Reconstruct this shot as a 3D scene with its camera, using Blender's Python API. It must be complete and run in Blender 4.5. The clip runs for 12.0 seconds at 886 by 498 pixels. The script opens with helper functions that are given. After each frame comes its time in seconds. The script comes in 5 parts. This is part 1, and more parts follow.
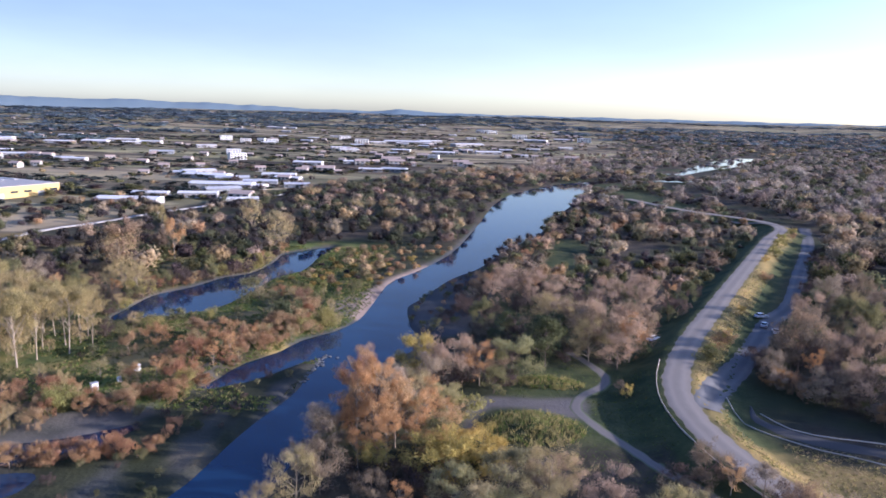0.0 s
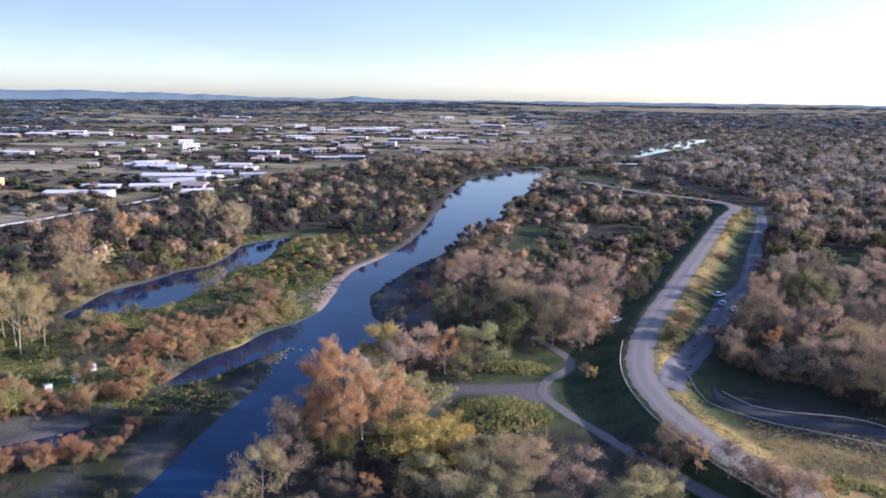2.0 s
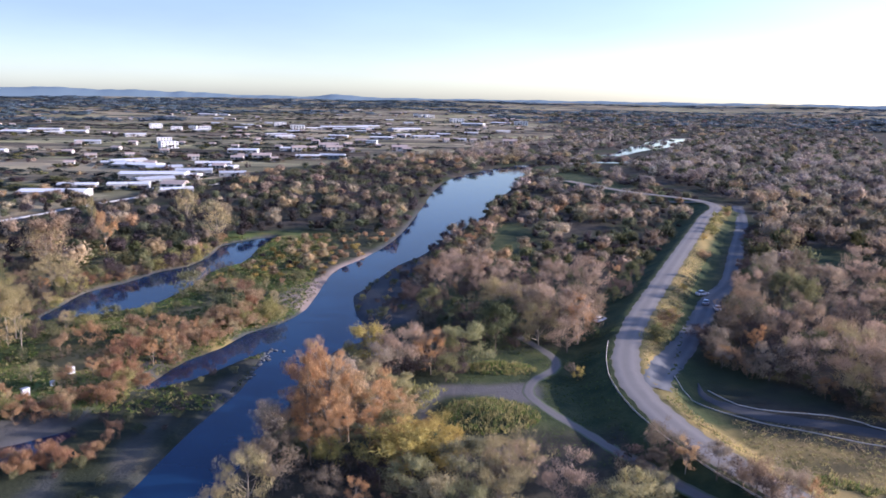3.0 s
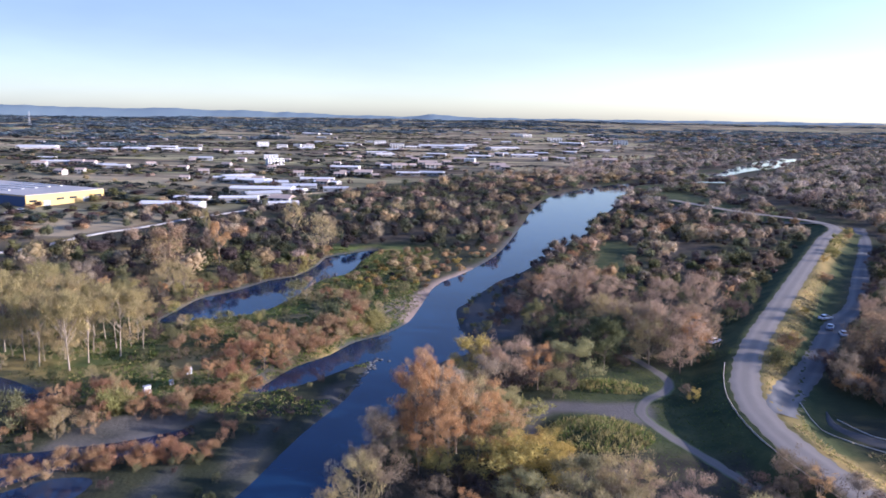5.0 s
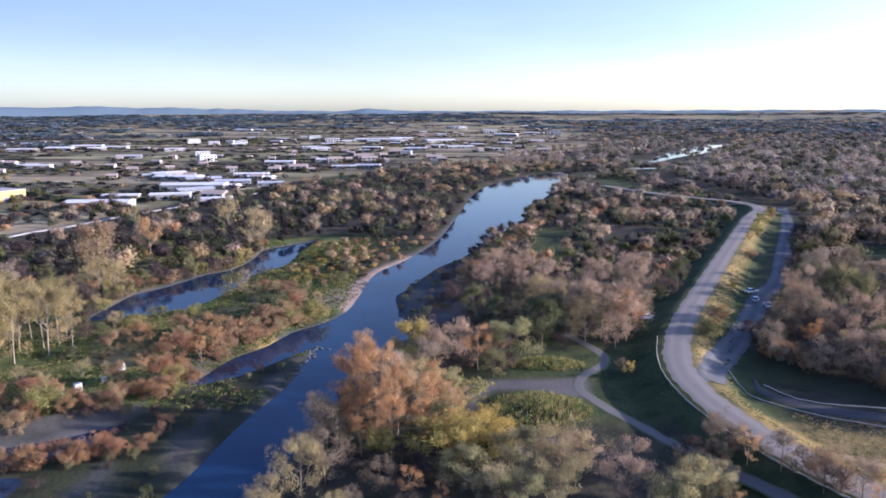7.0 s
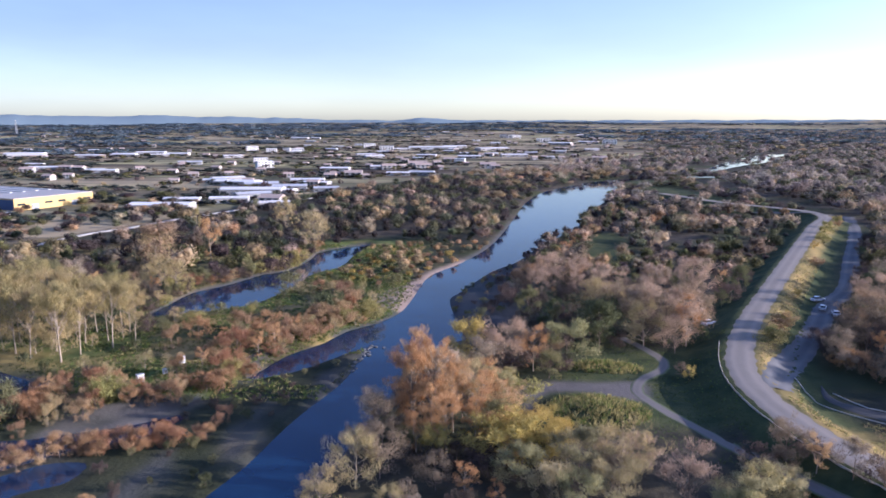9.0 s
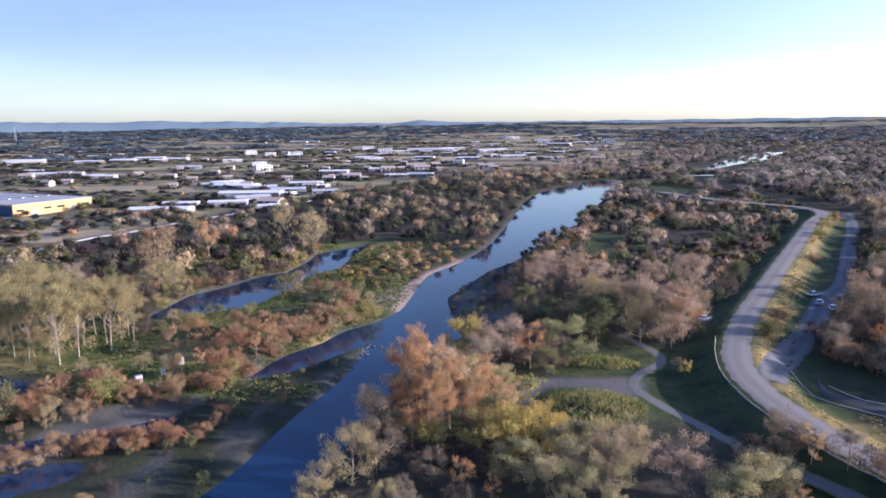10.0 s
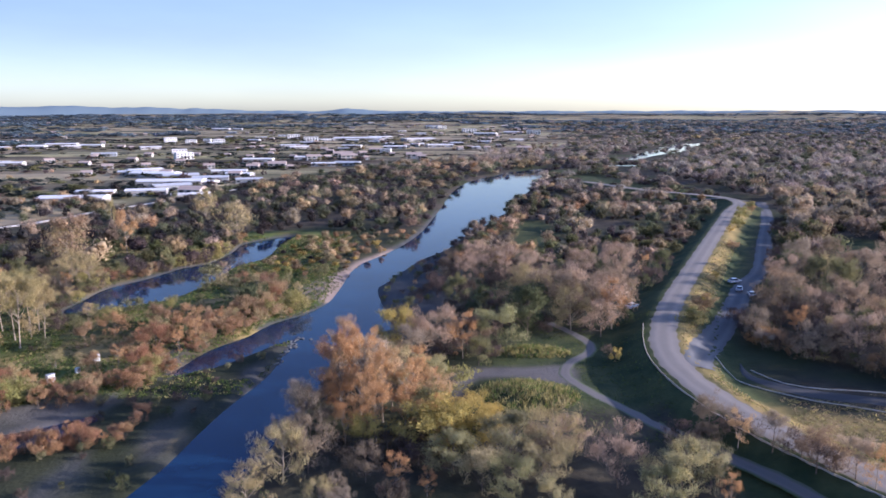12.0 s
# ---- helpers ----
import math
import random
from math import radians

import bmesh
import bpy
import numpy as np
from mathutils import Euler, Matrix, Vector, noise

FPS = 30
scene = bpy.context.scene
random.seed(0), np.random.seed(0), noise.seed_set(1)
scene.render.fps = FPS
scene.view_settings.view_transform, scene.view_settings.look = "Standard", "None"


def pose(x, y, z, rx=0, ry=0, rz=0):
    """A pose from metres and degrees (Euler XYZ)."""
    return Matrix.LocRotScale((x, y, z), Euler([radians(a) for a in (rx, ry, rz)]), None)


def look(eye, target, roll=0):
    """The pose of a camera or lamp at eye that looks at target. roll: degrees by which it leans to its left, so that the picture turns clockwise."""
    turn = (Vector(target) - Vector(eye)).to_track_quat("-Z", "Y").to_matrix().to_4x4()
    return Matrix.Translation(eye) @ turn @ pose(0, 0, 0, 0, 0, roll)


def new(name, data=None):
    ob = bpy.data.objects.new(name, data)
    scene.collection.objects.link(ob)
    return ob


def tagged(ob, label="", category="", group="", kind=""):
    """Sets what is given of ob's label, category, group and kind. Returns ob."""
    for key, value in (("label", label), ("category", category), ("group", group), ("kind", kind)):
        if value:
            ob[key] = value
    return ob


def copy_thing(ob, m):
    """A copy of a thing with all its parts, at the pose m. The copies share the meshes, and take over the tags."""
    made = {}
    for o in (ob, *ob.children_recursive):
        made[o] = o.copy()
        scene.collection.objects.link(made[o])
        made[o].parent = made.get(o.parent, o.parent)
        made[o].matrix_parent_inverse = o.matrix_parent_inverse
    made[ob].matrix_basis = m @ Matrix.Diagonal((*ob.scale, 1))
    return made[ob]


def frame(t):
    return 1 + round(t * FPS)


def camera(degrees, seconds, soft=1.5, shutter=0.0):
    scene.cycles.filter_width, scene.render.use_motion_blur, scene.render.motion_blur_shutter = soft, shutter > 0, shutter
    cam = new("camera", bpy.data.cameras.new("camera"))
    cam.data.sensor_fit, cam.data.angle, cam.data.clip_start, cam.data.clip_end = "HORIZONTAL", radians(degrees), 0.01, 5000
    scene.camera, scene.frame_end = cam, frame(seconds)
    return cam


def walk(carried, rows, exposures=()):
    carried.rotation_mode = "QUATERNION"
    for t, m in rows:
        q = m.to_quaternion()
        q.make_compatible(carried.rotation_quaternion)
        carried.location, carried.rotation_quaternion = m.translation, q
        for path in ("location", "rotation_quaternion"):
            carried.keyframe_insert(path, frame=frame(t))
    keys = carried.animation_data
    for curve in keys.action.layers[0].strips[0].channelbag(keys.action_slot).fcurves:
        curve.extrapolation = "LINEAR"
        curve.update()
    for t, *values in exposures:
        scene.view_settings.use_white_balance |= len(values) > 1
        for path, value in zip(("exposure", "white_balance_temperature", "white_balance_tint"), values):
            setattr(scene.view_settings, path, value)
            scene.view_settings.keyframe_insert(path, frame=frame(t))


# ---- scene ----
cam = camera(61.0, 12.0, soft=1.65)
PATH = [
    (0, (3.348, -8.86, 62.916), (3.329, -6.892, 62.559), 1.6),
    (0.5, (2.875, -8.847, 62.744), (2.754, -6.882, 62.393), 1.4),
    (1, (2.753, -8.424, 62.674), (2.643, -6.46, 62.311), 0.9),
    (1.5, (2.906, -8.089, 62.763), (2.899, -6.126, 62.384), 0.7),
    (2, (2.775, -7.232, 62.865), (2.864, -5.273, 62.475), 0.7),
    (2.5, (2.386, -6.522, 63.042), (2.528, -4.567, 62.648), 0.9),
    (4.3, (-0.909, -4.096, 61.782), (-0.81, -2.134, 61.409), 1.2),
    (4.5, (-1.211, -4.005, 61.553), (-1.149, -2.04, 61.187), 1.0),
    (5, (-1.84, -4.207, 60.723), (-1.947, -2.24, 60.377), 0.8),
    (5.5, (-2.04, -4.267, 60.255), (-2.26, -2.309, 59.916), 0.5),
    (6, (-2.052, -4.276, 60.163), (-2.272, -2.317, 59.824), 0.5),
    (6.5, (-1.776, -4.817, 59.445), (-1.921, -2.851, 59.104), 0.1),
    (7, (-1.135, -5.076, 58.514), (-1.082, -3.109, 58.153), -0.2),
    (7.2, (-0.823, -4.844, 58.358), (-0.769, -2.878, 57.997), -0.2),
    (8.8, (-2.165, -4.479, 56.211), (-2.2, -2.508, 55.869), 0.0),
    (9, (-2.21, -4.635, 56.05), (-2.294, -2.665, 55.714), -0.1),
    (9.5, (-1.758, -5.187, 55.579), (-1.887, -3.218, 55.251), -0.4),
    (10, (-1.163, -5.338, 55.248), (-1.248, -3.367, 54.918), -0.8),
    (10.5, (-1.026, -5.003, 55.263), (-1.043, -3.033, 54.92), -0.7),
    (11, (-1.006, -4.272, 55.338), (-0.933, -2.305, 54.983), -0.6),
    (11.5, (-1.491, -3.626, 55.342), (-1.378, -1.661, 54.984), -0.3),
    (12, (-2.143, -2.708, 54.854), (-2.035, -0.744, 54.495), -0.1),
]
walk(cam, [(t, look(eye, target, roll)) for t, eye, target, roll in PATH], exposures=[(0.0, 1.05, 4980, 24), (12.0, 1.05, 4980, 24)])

# ---- light ----
SUN_AZ, SUN_EL = radians(97), radians(15)      # clockwise from +y, above the horizon
world = bpy.data.worlds.new("world")
scene.world = world
world.use_nodes = True
wn, wl = world.node_tree.nodes, world.node_tree.links
wn.clear()
sky = wn.new("ShaderNodeTexSky")
sky.sky_type = "NISHITA"
sky.sun_disc = False
sky.sun_elevation, sky.sun_rotation = SUN_EL, SUN_AZ
sky.air_density, sky.dust_density, sky.ozone_density = 0.8, 0.9, 0.0
background = wn.new("ShaderNodeBackground")
background.inputs["Strength"].default_value = 0.10
world_out = wn.new("ShaderNodeOutputWorld")
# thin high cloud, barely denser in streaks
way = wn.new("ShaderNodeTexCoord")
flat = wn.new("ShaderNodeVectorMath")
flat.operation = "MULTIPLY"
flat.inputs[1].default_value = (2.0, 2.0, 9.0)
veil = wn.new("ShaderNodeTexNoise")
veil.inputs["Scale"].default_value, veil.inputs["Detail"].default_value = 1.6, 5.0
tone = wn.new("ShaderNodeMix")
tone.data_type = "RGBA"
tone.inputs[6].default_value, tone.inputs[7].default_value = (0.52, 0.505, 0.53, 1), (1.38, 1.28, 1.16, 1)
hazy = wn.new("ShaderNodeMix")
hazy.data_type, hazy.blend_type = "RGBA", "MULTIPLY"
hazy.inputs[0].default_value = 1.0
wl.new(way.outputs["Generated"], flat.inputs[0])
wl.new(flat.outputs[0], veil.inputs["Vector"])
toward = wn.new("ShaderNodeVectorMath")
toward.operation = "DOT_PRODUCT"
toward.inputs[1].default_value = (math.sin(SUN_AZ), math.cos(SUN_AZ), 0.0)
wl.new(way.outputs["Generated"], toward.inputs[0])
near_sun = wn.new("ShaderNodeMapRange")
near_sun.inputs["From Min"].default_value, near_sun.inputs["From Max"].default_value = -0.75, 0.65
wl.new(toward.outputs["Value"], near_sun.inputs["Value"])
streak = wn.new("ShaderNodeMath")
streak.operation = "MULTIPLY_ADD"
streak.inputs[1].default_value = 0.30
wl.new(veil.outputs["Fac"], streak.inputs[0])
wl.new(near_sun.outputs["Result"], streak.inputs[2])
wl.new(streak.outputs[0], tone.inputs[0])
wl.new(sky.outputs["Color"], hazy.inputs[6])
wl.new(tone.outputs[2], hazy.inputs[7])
# whitish haze low over the horizon
lift = wn.new("ShaderNodeSeparateXYZ")
wl.new(way.outputs["Generated"], lift.inputs[0])
low_sky = wn.new("ShaderNodeMapRange")
low_sky.interpolation_type = "SMOOTHSTEP"
low_sky.inputs["From Min"].default_value, low_sky.inputs["From Max"].default_value = 0.10, -0.02
wl.new(lift.outputs["Z"], low_sky.inputs["Value"])
horizon = wn.new("ShaderNodeMix")
horizon.data_type, horizon.blend_type = "RGBA", "MULTIPLY"
horizon.inputs[7].default_value = (1.40, 1.48, 1.54, 1)
wl.new(low_sky.outputs["Result"], horizon.inputs[0])
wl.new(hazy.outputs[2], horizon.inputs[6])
# upper sky out of view, made brighter and bluer as added fill light
high_sky = wn.new("ShaderNodeMapRange")
high_sky.interpolation_type = "SMOOTHSTEP"
high_sky.inputs["From Min"].default_value, high_sky.inputs["From Max"].default_value = 0.16, 0.60
wl.new(lift.outputs["Z"], high_sky.inputs["Value"])
sky_fill = wn.new("ShaderNodeMix")
sky_fill.data_type, sky_fill.blend_type = "RGBA", "MULTIPLY"
sky_fill.inputs[7].default_value = (1.00, 1.17, 1.52, 1)
wl.new(high_sky.outputs["Result"], sky_fill.inputs[0])
wl.new(horizon.outputs[2], sky_fill.inputs[6])
wl.new(sky_fill.outputs[2], background.inputs["Color"])
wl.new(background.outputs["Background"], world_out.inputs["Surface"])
sun_data = bpy.data.lights.new("sun", "SUN")
sun_data.energy, sun_data.angle, sun_data.color = 4.9, radians(0.6), (1.0, 0.81, 0.59)
sun = new("sun", sun_data)
sun_from = Vector((math.sin(SUN_AZ) * math.cos(SUN_EL), math.cos(SUN_AZ) * math.cos(SUN_EL), math.sin(SUN_EL)))
sun.matrix_world = look(sun_from * 900, (0, 0, 0))

# ---- materials ----


class Mat:
    """A node material, with short calls for its nodes."""

    def __init__(self, name):
        self.m = bpy.data.materials.new(name)
        self.m.use_nodes = True
        self.t = self.m.node_tree
        self.t.nodes.clear()
        self.out = self.t.nodes.new("ShaderNodeOutputMaterial")

    def n(self, kind, inputs=(), **props):
        node = self.t.nodes.new("ShaderNode" + kind)
        for k, v in props.items():
            setattr(node, k, v)
        for k, v in dict(inputs).items():
            if isinstance(v, bpy.types.NodeSocket):
                self.t.links.new(v, node.inputs[k])
            else:
                node.inputs[k].default_value = v
        return node

    def pos(self):
        return self.n("NewGeometry").outputs["Position"]

    def noise(self, vec, scale, detail=3.0, rough=0.55):
        return self.n("TexNoise", {"Vector": vec, "Scale": scale, "Detail": detail, "Roughness": rough}).outputs["Fac"]

    def ramp(self, fac, stops, smooth=False):
        r = self.n("ValToRGB", {"Fac": fac})
        e = r.color_ramp.elements
        while len(e) < len(stops):
            e.new(0.5)
        for el, (p, c) in zip(e, stops):
            el.position, el.color = p, (*c, 1) if len(c) == 3 else c
        if smooth:
            r.color_ramp.interpolation = "EASE"
        return r.outputs["Color"]

    def mix(self, fac, a, b, how="MIX"):
        r = self.n("Mix", {0: fac}, data_type="RGBA", blend_type=how)
        for k, v in ((6, a), (7, b)):
            if isinstance(v, bpy.types.NodeSocket):
                self.t.links.new(v, r.inputs[k])
            else:
                r.inputs[k].default_value = (*v, 1)
        return r.outputs[2]

    def math(self, op, a, b=0.0, clamp=False):
        return self.n("Math", {0: a, 1: b}, operation=op, use_clamp=clamp).outputs[0]

    def scaled(self, vec, s):
        return self.n("VectorMath", {0: vec, 1: s}, operation="MULTIPLY").outputs[0]

    def finish(self, colour, rough=0.8, metal=0.0, bump=None, strength=0.3, dist=0.05, spec=0.3, leaf=0.0):
        p = self.n("BsdfPrincipled", {"Roughness": rough, "Metallic": metal, "Specular IOR Level": spec})
        if isinstance(colour, bpy.types.NodeSocket):
            self.t.links.new(colour, p.inputs["Base Color"])
        else:
            p.inputs["Base Color"].default_value = (*colour, 1)
        if bump is not None:
            b = self.n("Bump", {"Height": bump, "Strength": strength, "Distance": dist})
            self.t.links.new(b.outputs[0], p.inputs["Normal"])
        shader = p.outputs[0]
        if leaf:
            tr = self.n("BsdfTranslucent")
            if isinstance(colour, bpy.types.NodeSocket):
                self.t.links.new(colour, tr.inputs["Color"])
            else:
                tr.inputs["Color"].default_value = (*colour, 1)
            shader = self.n("MixShader", {0: leaf, 1: shader, 2: tr.outputs[0]}).outputs[0]
        self.t.links.new(shader, self.out.inputs["Surface"])
        return self.m


def road(name, a, b, track, scale, verge=(0.15, 0.13, 0.065), inner=0.8):
    """A dirt road: two pale wheel tracks, loose stuff between and beside them."""
    m = Mat(name)
    p = m.pos()
    u = m.n("Attribute", attribute_name="across").outputs["Fac"]
    broad, grain = m.noise(p, scale, 4), m.noise(p, scale * 9, 3)
    wob = m.math("ADD", u, m.math("MULTIPLY", m.math("SUBTRACT", broad, 0.5), 0.22))
    lane = m.math("ABSOLUTE", m.math("SUBTRACT", m.math("ABSOLUTE", wob), 0.42))
    col = m.mix(m.math("ADD", m.math("MULTIPLY", broad, 0.6), m.math("MULTIPLY", grain, 0.4)), a, b)
    col = m.mix(m.ramp(lane, [(0.05, (0.8, 0.8, 0.8)), (0.3, (0, 0, 0))]), col, track)
    col = m.mix(m.ramp(m.math("ABSOLUTE", wob), [(inner, (0, 0, 0)), (0.98, (1, 1, 1))]), col, verge)
    return m.finish(col, 0.95, bump=grain, strength=0.4, dist=0.08, spec=0.15)


def surface(name, a, b, scale, rough=0.8, fine=8.0, strength=0.3, metal=0.0, spec=0.3):
    """Two tones in large patches, with a finer grain over them."""
    m = Mat(name)
    p = m.pos()
    broad = m.noise(p, scale, 4)
    grain = m.noise(p, scale * fine, 3)
    col = m.mix(m.math("ADD", m.math("MULTIPLY", broad, 0.65), m.math("MULTIPLY", grain, 0.35)), a, b)
    return m.finish(col, rough, metal, grain, strength, 0.06, spec)


def foliage(name, tones, leaf=0.42):
    """Leaves and twigs: every crown has its own tone, every twig a little of its own."""
    m = Mat(name)
    own = m.n("ObjectInfo").outputs["Random"]
    isle = m.n("NewGeometry").outputs["Random Per Island"]
    n = len(tones)
    base = m.ramp(own, [(i / max(1, n - 1), c) for i, c in enumerate(tones)])
    patch = m.noise(m.pos(), 0.35, 2)
    shade = m.math("ADD", m.math("MULTIPLY", isle, 0.5), m.math("MULTIPLY", patch, 1.1))
    col = m.mix(1.0, base, m.ramp(m.math("MULTIPLY", shade, 0.62), [(0.15, (0.72, 0.70, 0.69)), (0.85, (1.24, 1.22, 1.17))]), "MULTIPLY")
    return m.finish(col, 0.85, spec=0.15, leaf=leaf)


def woods(name):
    """Joined woods: each tree's own tone lies in the mesh."""
    m = Mat(name)
    tone = m.n("Attribute", attribute_name="tone").outputs["Color"]
    isle = m.n("NewGeometry").outputs["Random Per Island"]
    col = m.mix(1.0, tone, m.ramp(isle, [(0.0, (0.88, 0.87, 0.87)), (1.0, (1.12, 1.11, 1.09))]), "MULTIPLY")
    return m.finish(col, 0.9, spec=0.1, leaf=0.48)


def ground_material():
    m = Mat("ground")
    p = m.pos()
    zone = m.n("SeparateColor", {0: m.n("Attribute", attribute_name="zone").outputs["Color"]})
    broad, mid, fine = m.noise(p, 0.02, 4), m.noise(p, 0.16, 4), m.noise(p, 1.3, 4)
    wild = m.mix(m.ramp(mid, [(0.35, (0, 0, 0)), (0.65, (1, 1, 1))]), (0.036, 0.033, 0.027), (0.082, 0.067, 0.048))
    wild = m.mix(m.ramp(broad, [(0.45, (0, 0, 0)), (0.62, (1, 1, 1))]), wild, (0.038, 0.044, 0.02))
    # grass tone held dark and bluish, the lawn's shade mixed in
    grass = m.mix(m.ramp(mid, [(0.35, (0, 0, 0)), (0.68, (1, 1, 1))]), (0.027, 0.044, 0.021), (0.09, 0.098, 0.038))
    grass = m.mix(m.math("MULTIPLY", fine, 0.5), grass, (0.05, 0.065, 0.02))
    # fields: long parcels, each in its own tone
    cells = m.n("TexVoronoi", {"Vector": m.scaled(m.n("VectorRotate", {"Vector": p, "Angle": 0.25}, rotation_type="Z_AXIS").outputs[0], (0.0055, 0.017, 0.0)), "Scale": 1.0, "Randomness": 0.85}, distance="CHEBYCHEV").outputs["Color"]
    pick = m.n("SeparateColor", {0: cells}).outputs[0]
    field = m.ramp(pick, [(0.0, (0.07, 0.055, 0.04)), (0.16, (0.21, 0.175, 0.115)), (0.3, (0.14, 0.135, 0.07)), (0.45, (0.28, 0.235, 0.155)), (0.58, (0.045, 0.05, 0.032)), (0.7, (0.22, 0.18, 0.12)), (0.82, (0.21, 0.205, 0.105)), (1.0, (0.22, 0.19, 0.125))])
    rows = m.n("TexVoronoi", {"Vector": m.scaled(m.n("VectorRotate", {"Vector": p, "Angle": 0.12}, rotation_type="Z_AXIS").outputs[0], (0.010, 0.045, 0.0)), "Scale": 1.0, "Randomness": 0.9}, distance="CHEBYCHEV").outputs["Color"]
    field = m.mix(1.0, field, m.ramp(m.n("SeparateColor", {0: rows}).outputs[0], [(0.1, (0.55, 0.55, 0.55)), (0.5, (1.25, 1.22, 1.18)), (0.9, (1.75, 1.66, 1.5))]), "MULTIPLY")
    field = m.mix(m.math("MULTIPLY", m.noise(p, 0.04, 4), 0.3), field, (0.14, 0.12, 0.08))
    sand = m.mix(mid, (0.17, 0.13, 0.105), (0.30, 0.235, 0.19))
    gravel = m.mix(m.math("ADD", m.math("MULTIPLY", fine, 0.4), m.math("MULTIPLY", mid, 0.6)), (0.085, 0.078, 0.073), (0.165, 0.15, 0.138))
    dry = m.mix(m.math("ADD", m.math("MULTIPLY", mid, 0.6), m.math("MULTIPLY", fine, 0.4)), (0.22, 0.165, 0.058), (0.40, 0.29, 0.115))
    # tone of wet mud, used also for the shade on the bare bank
    mud_and_shade = m.mix(mid, (0.055, 0.056, 0.057), (0.10, 0.10, 0.098))
    bar_green = m.mix(m.math("ADD", m.math("MULTIPLY", mid, 0.5), m.math("MULTIPLY", fine, 0.5)), (0.012, 0.018, 0.012), (0.055, 0.058, 0.030))
    col = m.mix(zone.outputs[0], wild, grass)
    col = m.mix(m.n("Attribute", attribute_name="farm").outputs["Fac"], col, field)
    # brighter copy of the grass, for the sunlit left meadow
    lush = m.mix(m.math("ADD", m.math("MULTIPLY", mid, 0.6), m.math("MULTIPLY", fine, 0.4)), (0.040, 0.075, 0.019), (0.165, 0.18, 0.050))
    col = m.mix(m.n("Attribute", attribute_name="lush").outputs["Fac"], col, lush)
    edge = m.math("MULTIPLY", m.math("SUBTRACT", mid, 0.5), 0.5)
    extra = m.n("SeparateColor", {0: m.n("Attribute", attribute_name="extra").outputs["Color"]})
    col = m.mix(extra.outputs[0], col, dry)
    col = m.mix(extra.outputs[1], col, mud_and_shade)
    col = m.mix(extra.outputs[2], col, bar_green)
    col = m.mix(m.math("ADD", zone.outputs[1], m.math("MULTIPLY", edge, zone.outputs[1]), True), col, sand)
    col = m.mix(m.math("ADD", zone.outputs[2], m.math("MULTIPLY", edge, zone.outputs[2]), True), col, gravel)
    return m.finish(col, 0.95, bump=m.math("ADD", fine, mid), strength=0.5, dist=0.35, spec=0.1)


def water_material(name, deep_a, deep_b):
    m = Mat(name)
    p = m.pos()
    ripple = m.noise(m.scaled(p, (1.0, 0.6, 1.0)), 0.9, 3)
    swell = m.noise(p, 0.06, 3)
    ruffled = m.ramp(m.noise(m.scaled(p, (1.0, 0.45, 1.0)), 0.045, 4), [(0.42, (0.25, 0.25, 0.25)), (0.6, (2.2, 2.2, 2.2))])
    ripple = m.math("MULTIPLY", ripple, ruffled)
    col = m.mix(m.ramp(swell, [(0.38, (0, 0, 0)), (0.62, (1, 1, 1))]), deep_a, deep_b)
    rough = m.ramp(swell, [(0.35, (0.03, 0.03, 0.03)), (0.7, (0.09, 0.09, 0.09))])
    mat = m.finish(col, 0.08, bump=ripple, strength=0.045, dist=0.15, spec=0.5)
    bsdf = [n for n in m.t.nodes if n.type == "BSDF_PRINCIPLED"][0]
    m.t.links.new(rough, bsdf.inputs["Roughness"])
    bsdf.inputs["IOR"].default_value = 1.33
    bsdf.inputs["Specular Tint"].default_value = (0.93, 0.97, 1.0, 1.0)
    return mat


GROUND = ground_material()
WATER = water_material("river_water", (0.004, 0.018, 0.052), (0.007, 0.026, 0.066))
SHALLOW = water_material("shallow_water", (0.006, 0.016, 0.045), (0.024, 0.038, 0.068))
WOODS = woods("joined_woods")
ROAD_DIRT = road("gravel_road", (0.18, 0.16, 0.138), (0.245, 0.22, 0.19), (0.255, 0.228, 0.198), 0.2)
ROAD_PALE = road("pale_concrete_road", (0.30, 0.28, 0.26), (0.42, 0.40, 0.37), (0.42, 0.40, 0.37), 0.2, (0.3, 0.27, 0.2), 0.9)
ROAD_DARK = road("old_asphalt", (0.10, 0.10, 0.102), (0.145, 0.143, 0.142), (0.16, 0.158, 0.155), 0.2)
# lane asphalt, its colour lowered to hold the shade of the wood
LANE = surface("worn_asphalt_in_shade", (0.045, 0.045, 0.046), (0.075, 0.074, 0.072), 0.3, 0.9, 10, 0.3)
PATH_DIRT = road("trodden_dirt", (0.125, 0.115, 0.105), (0.18, 0.165, 0.15), (0.165, 0.15, 0.138), 0.4, (0.075, 0.10, 0.032), 0.45)
KERB = surface("sandy_kerb_concrete", (0.44, 0.39, 0.32), (0.58, 0.52, 0.43), 0.5, 0.9, 8, 0.3)
STONE = surface("river_stone", (0.06, 0.063, 0.065), (0.14, 0.143, 0.14), 0.8, 0.8, 6, 0.5)
BARK_PALE = surface("pale_bark", (0.24, 0.195, 0.145), (0.36, 0.30, 0.225), 1.5, 0.9, 5, 0.6)
BARK_DARK = surface("dark_bark", (0.10, 0.075, 0.06), (0.20, 0.155, 0.12), 1.5, 0.9, 5, 0.6)
# white greyed down: the shade on the house fronts is in the colour
SHADED_WHITE = surface("shaded_white_render", (0.26, 0.25, 0.235), (0.46, 0.44, 0.42), 0.02, 0.8, 8, 0.1)
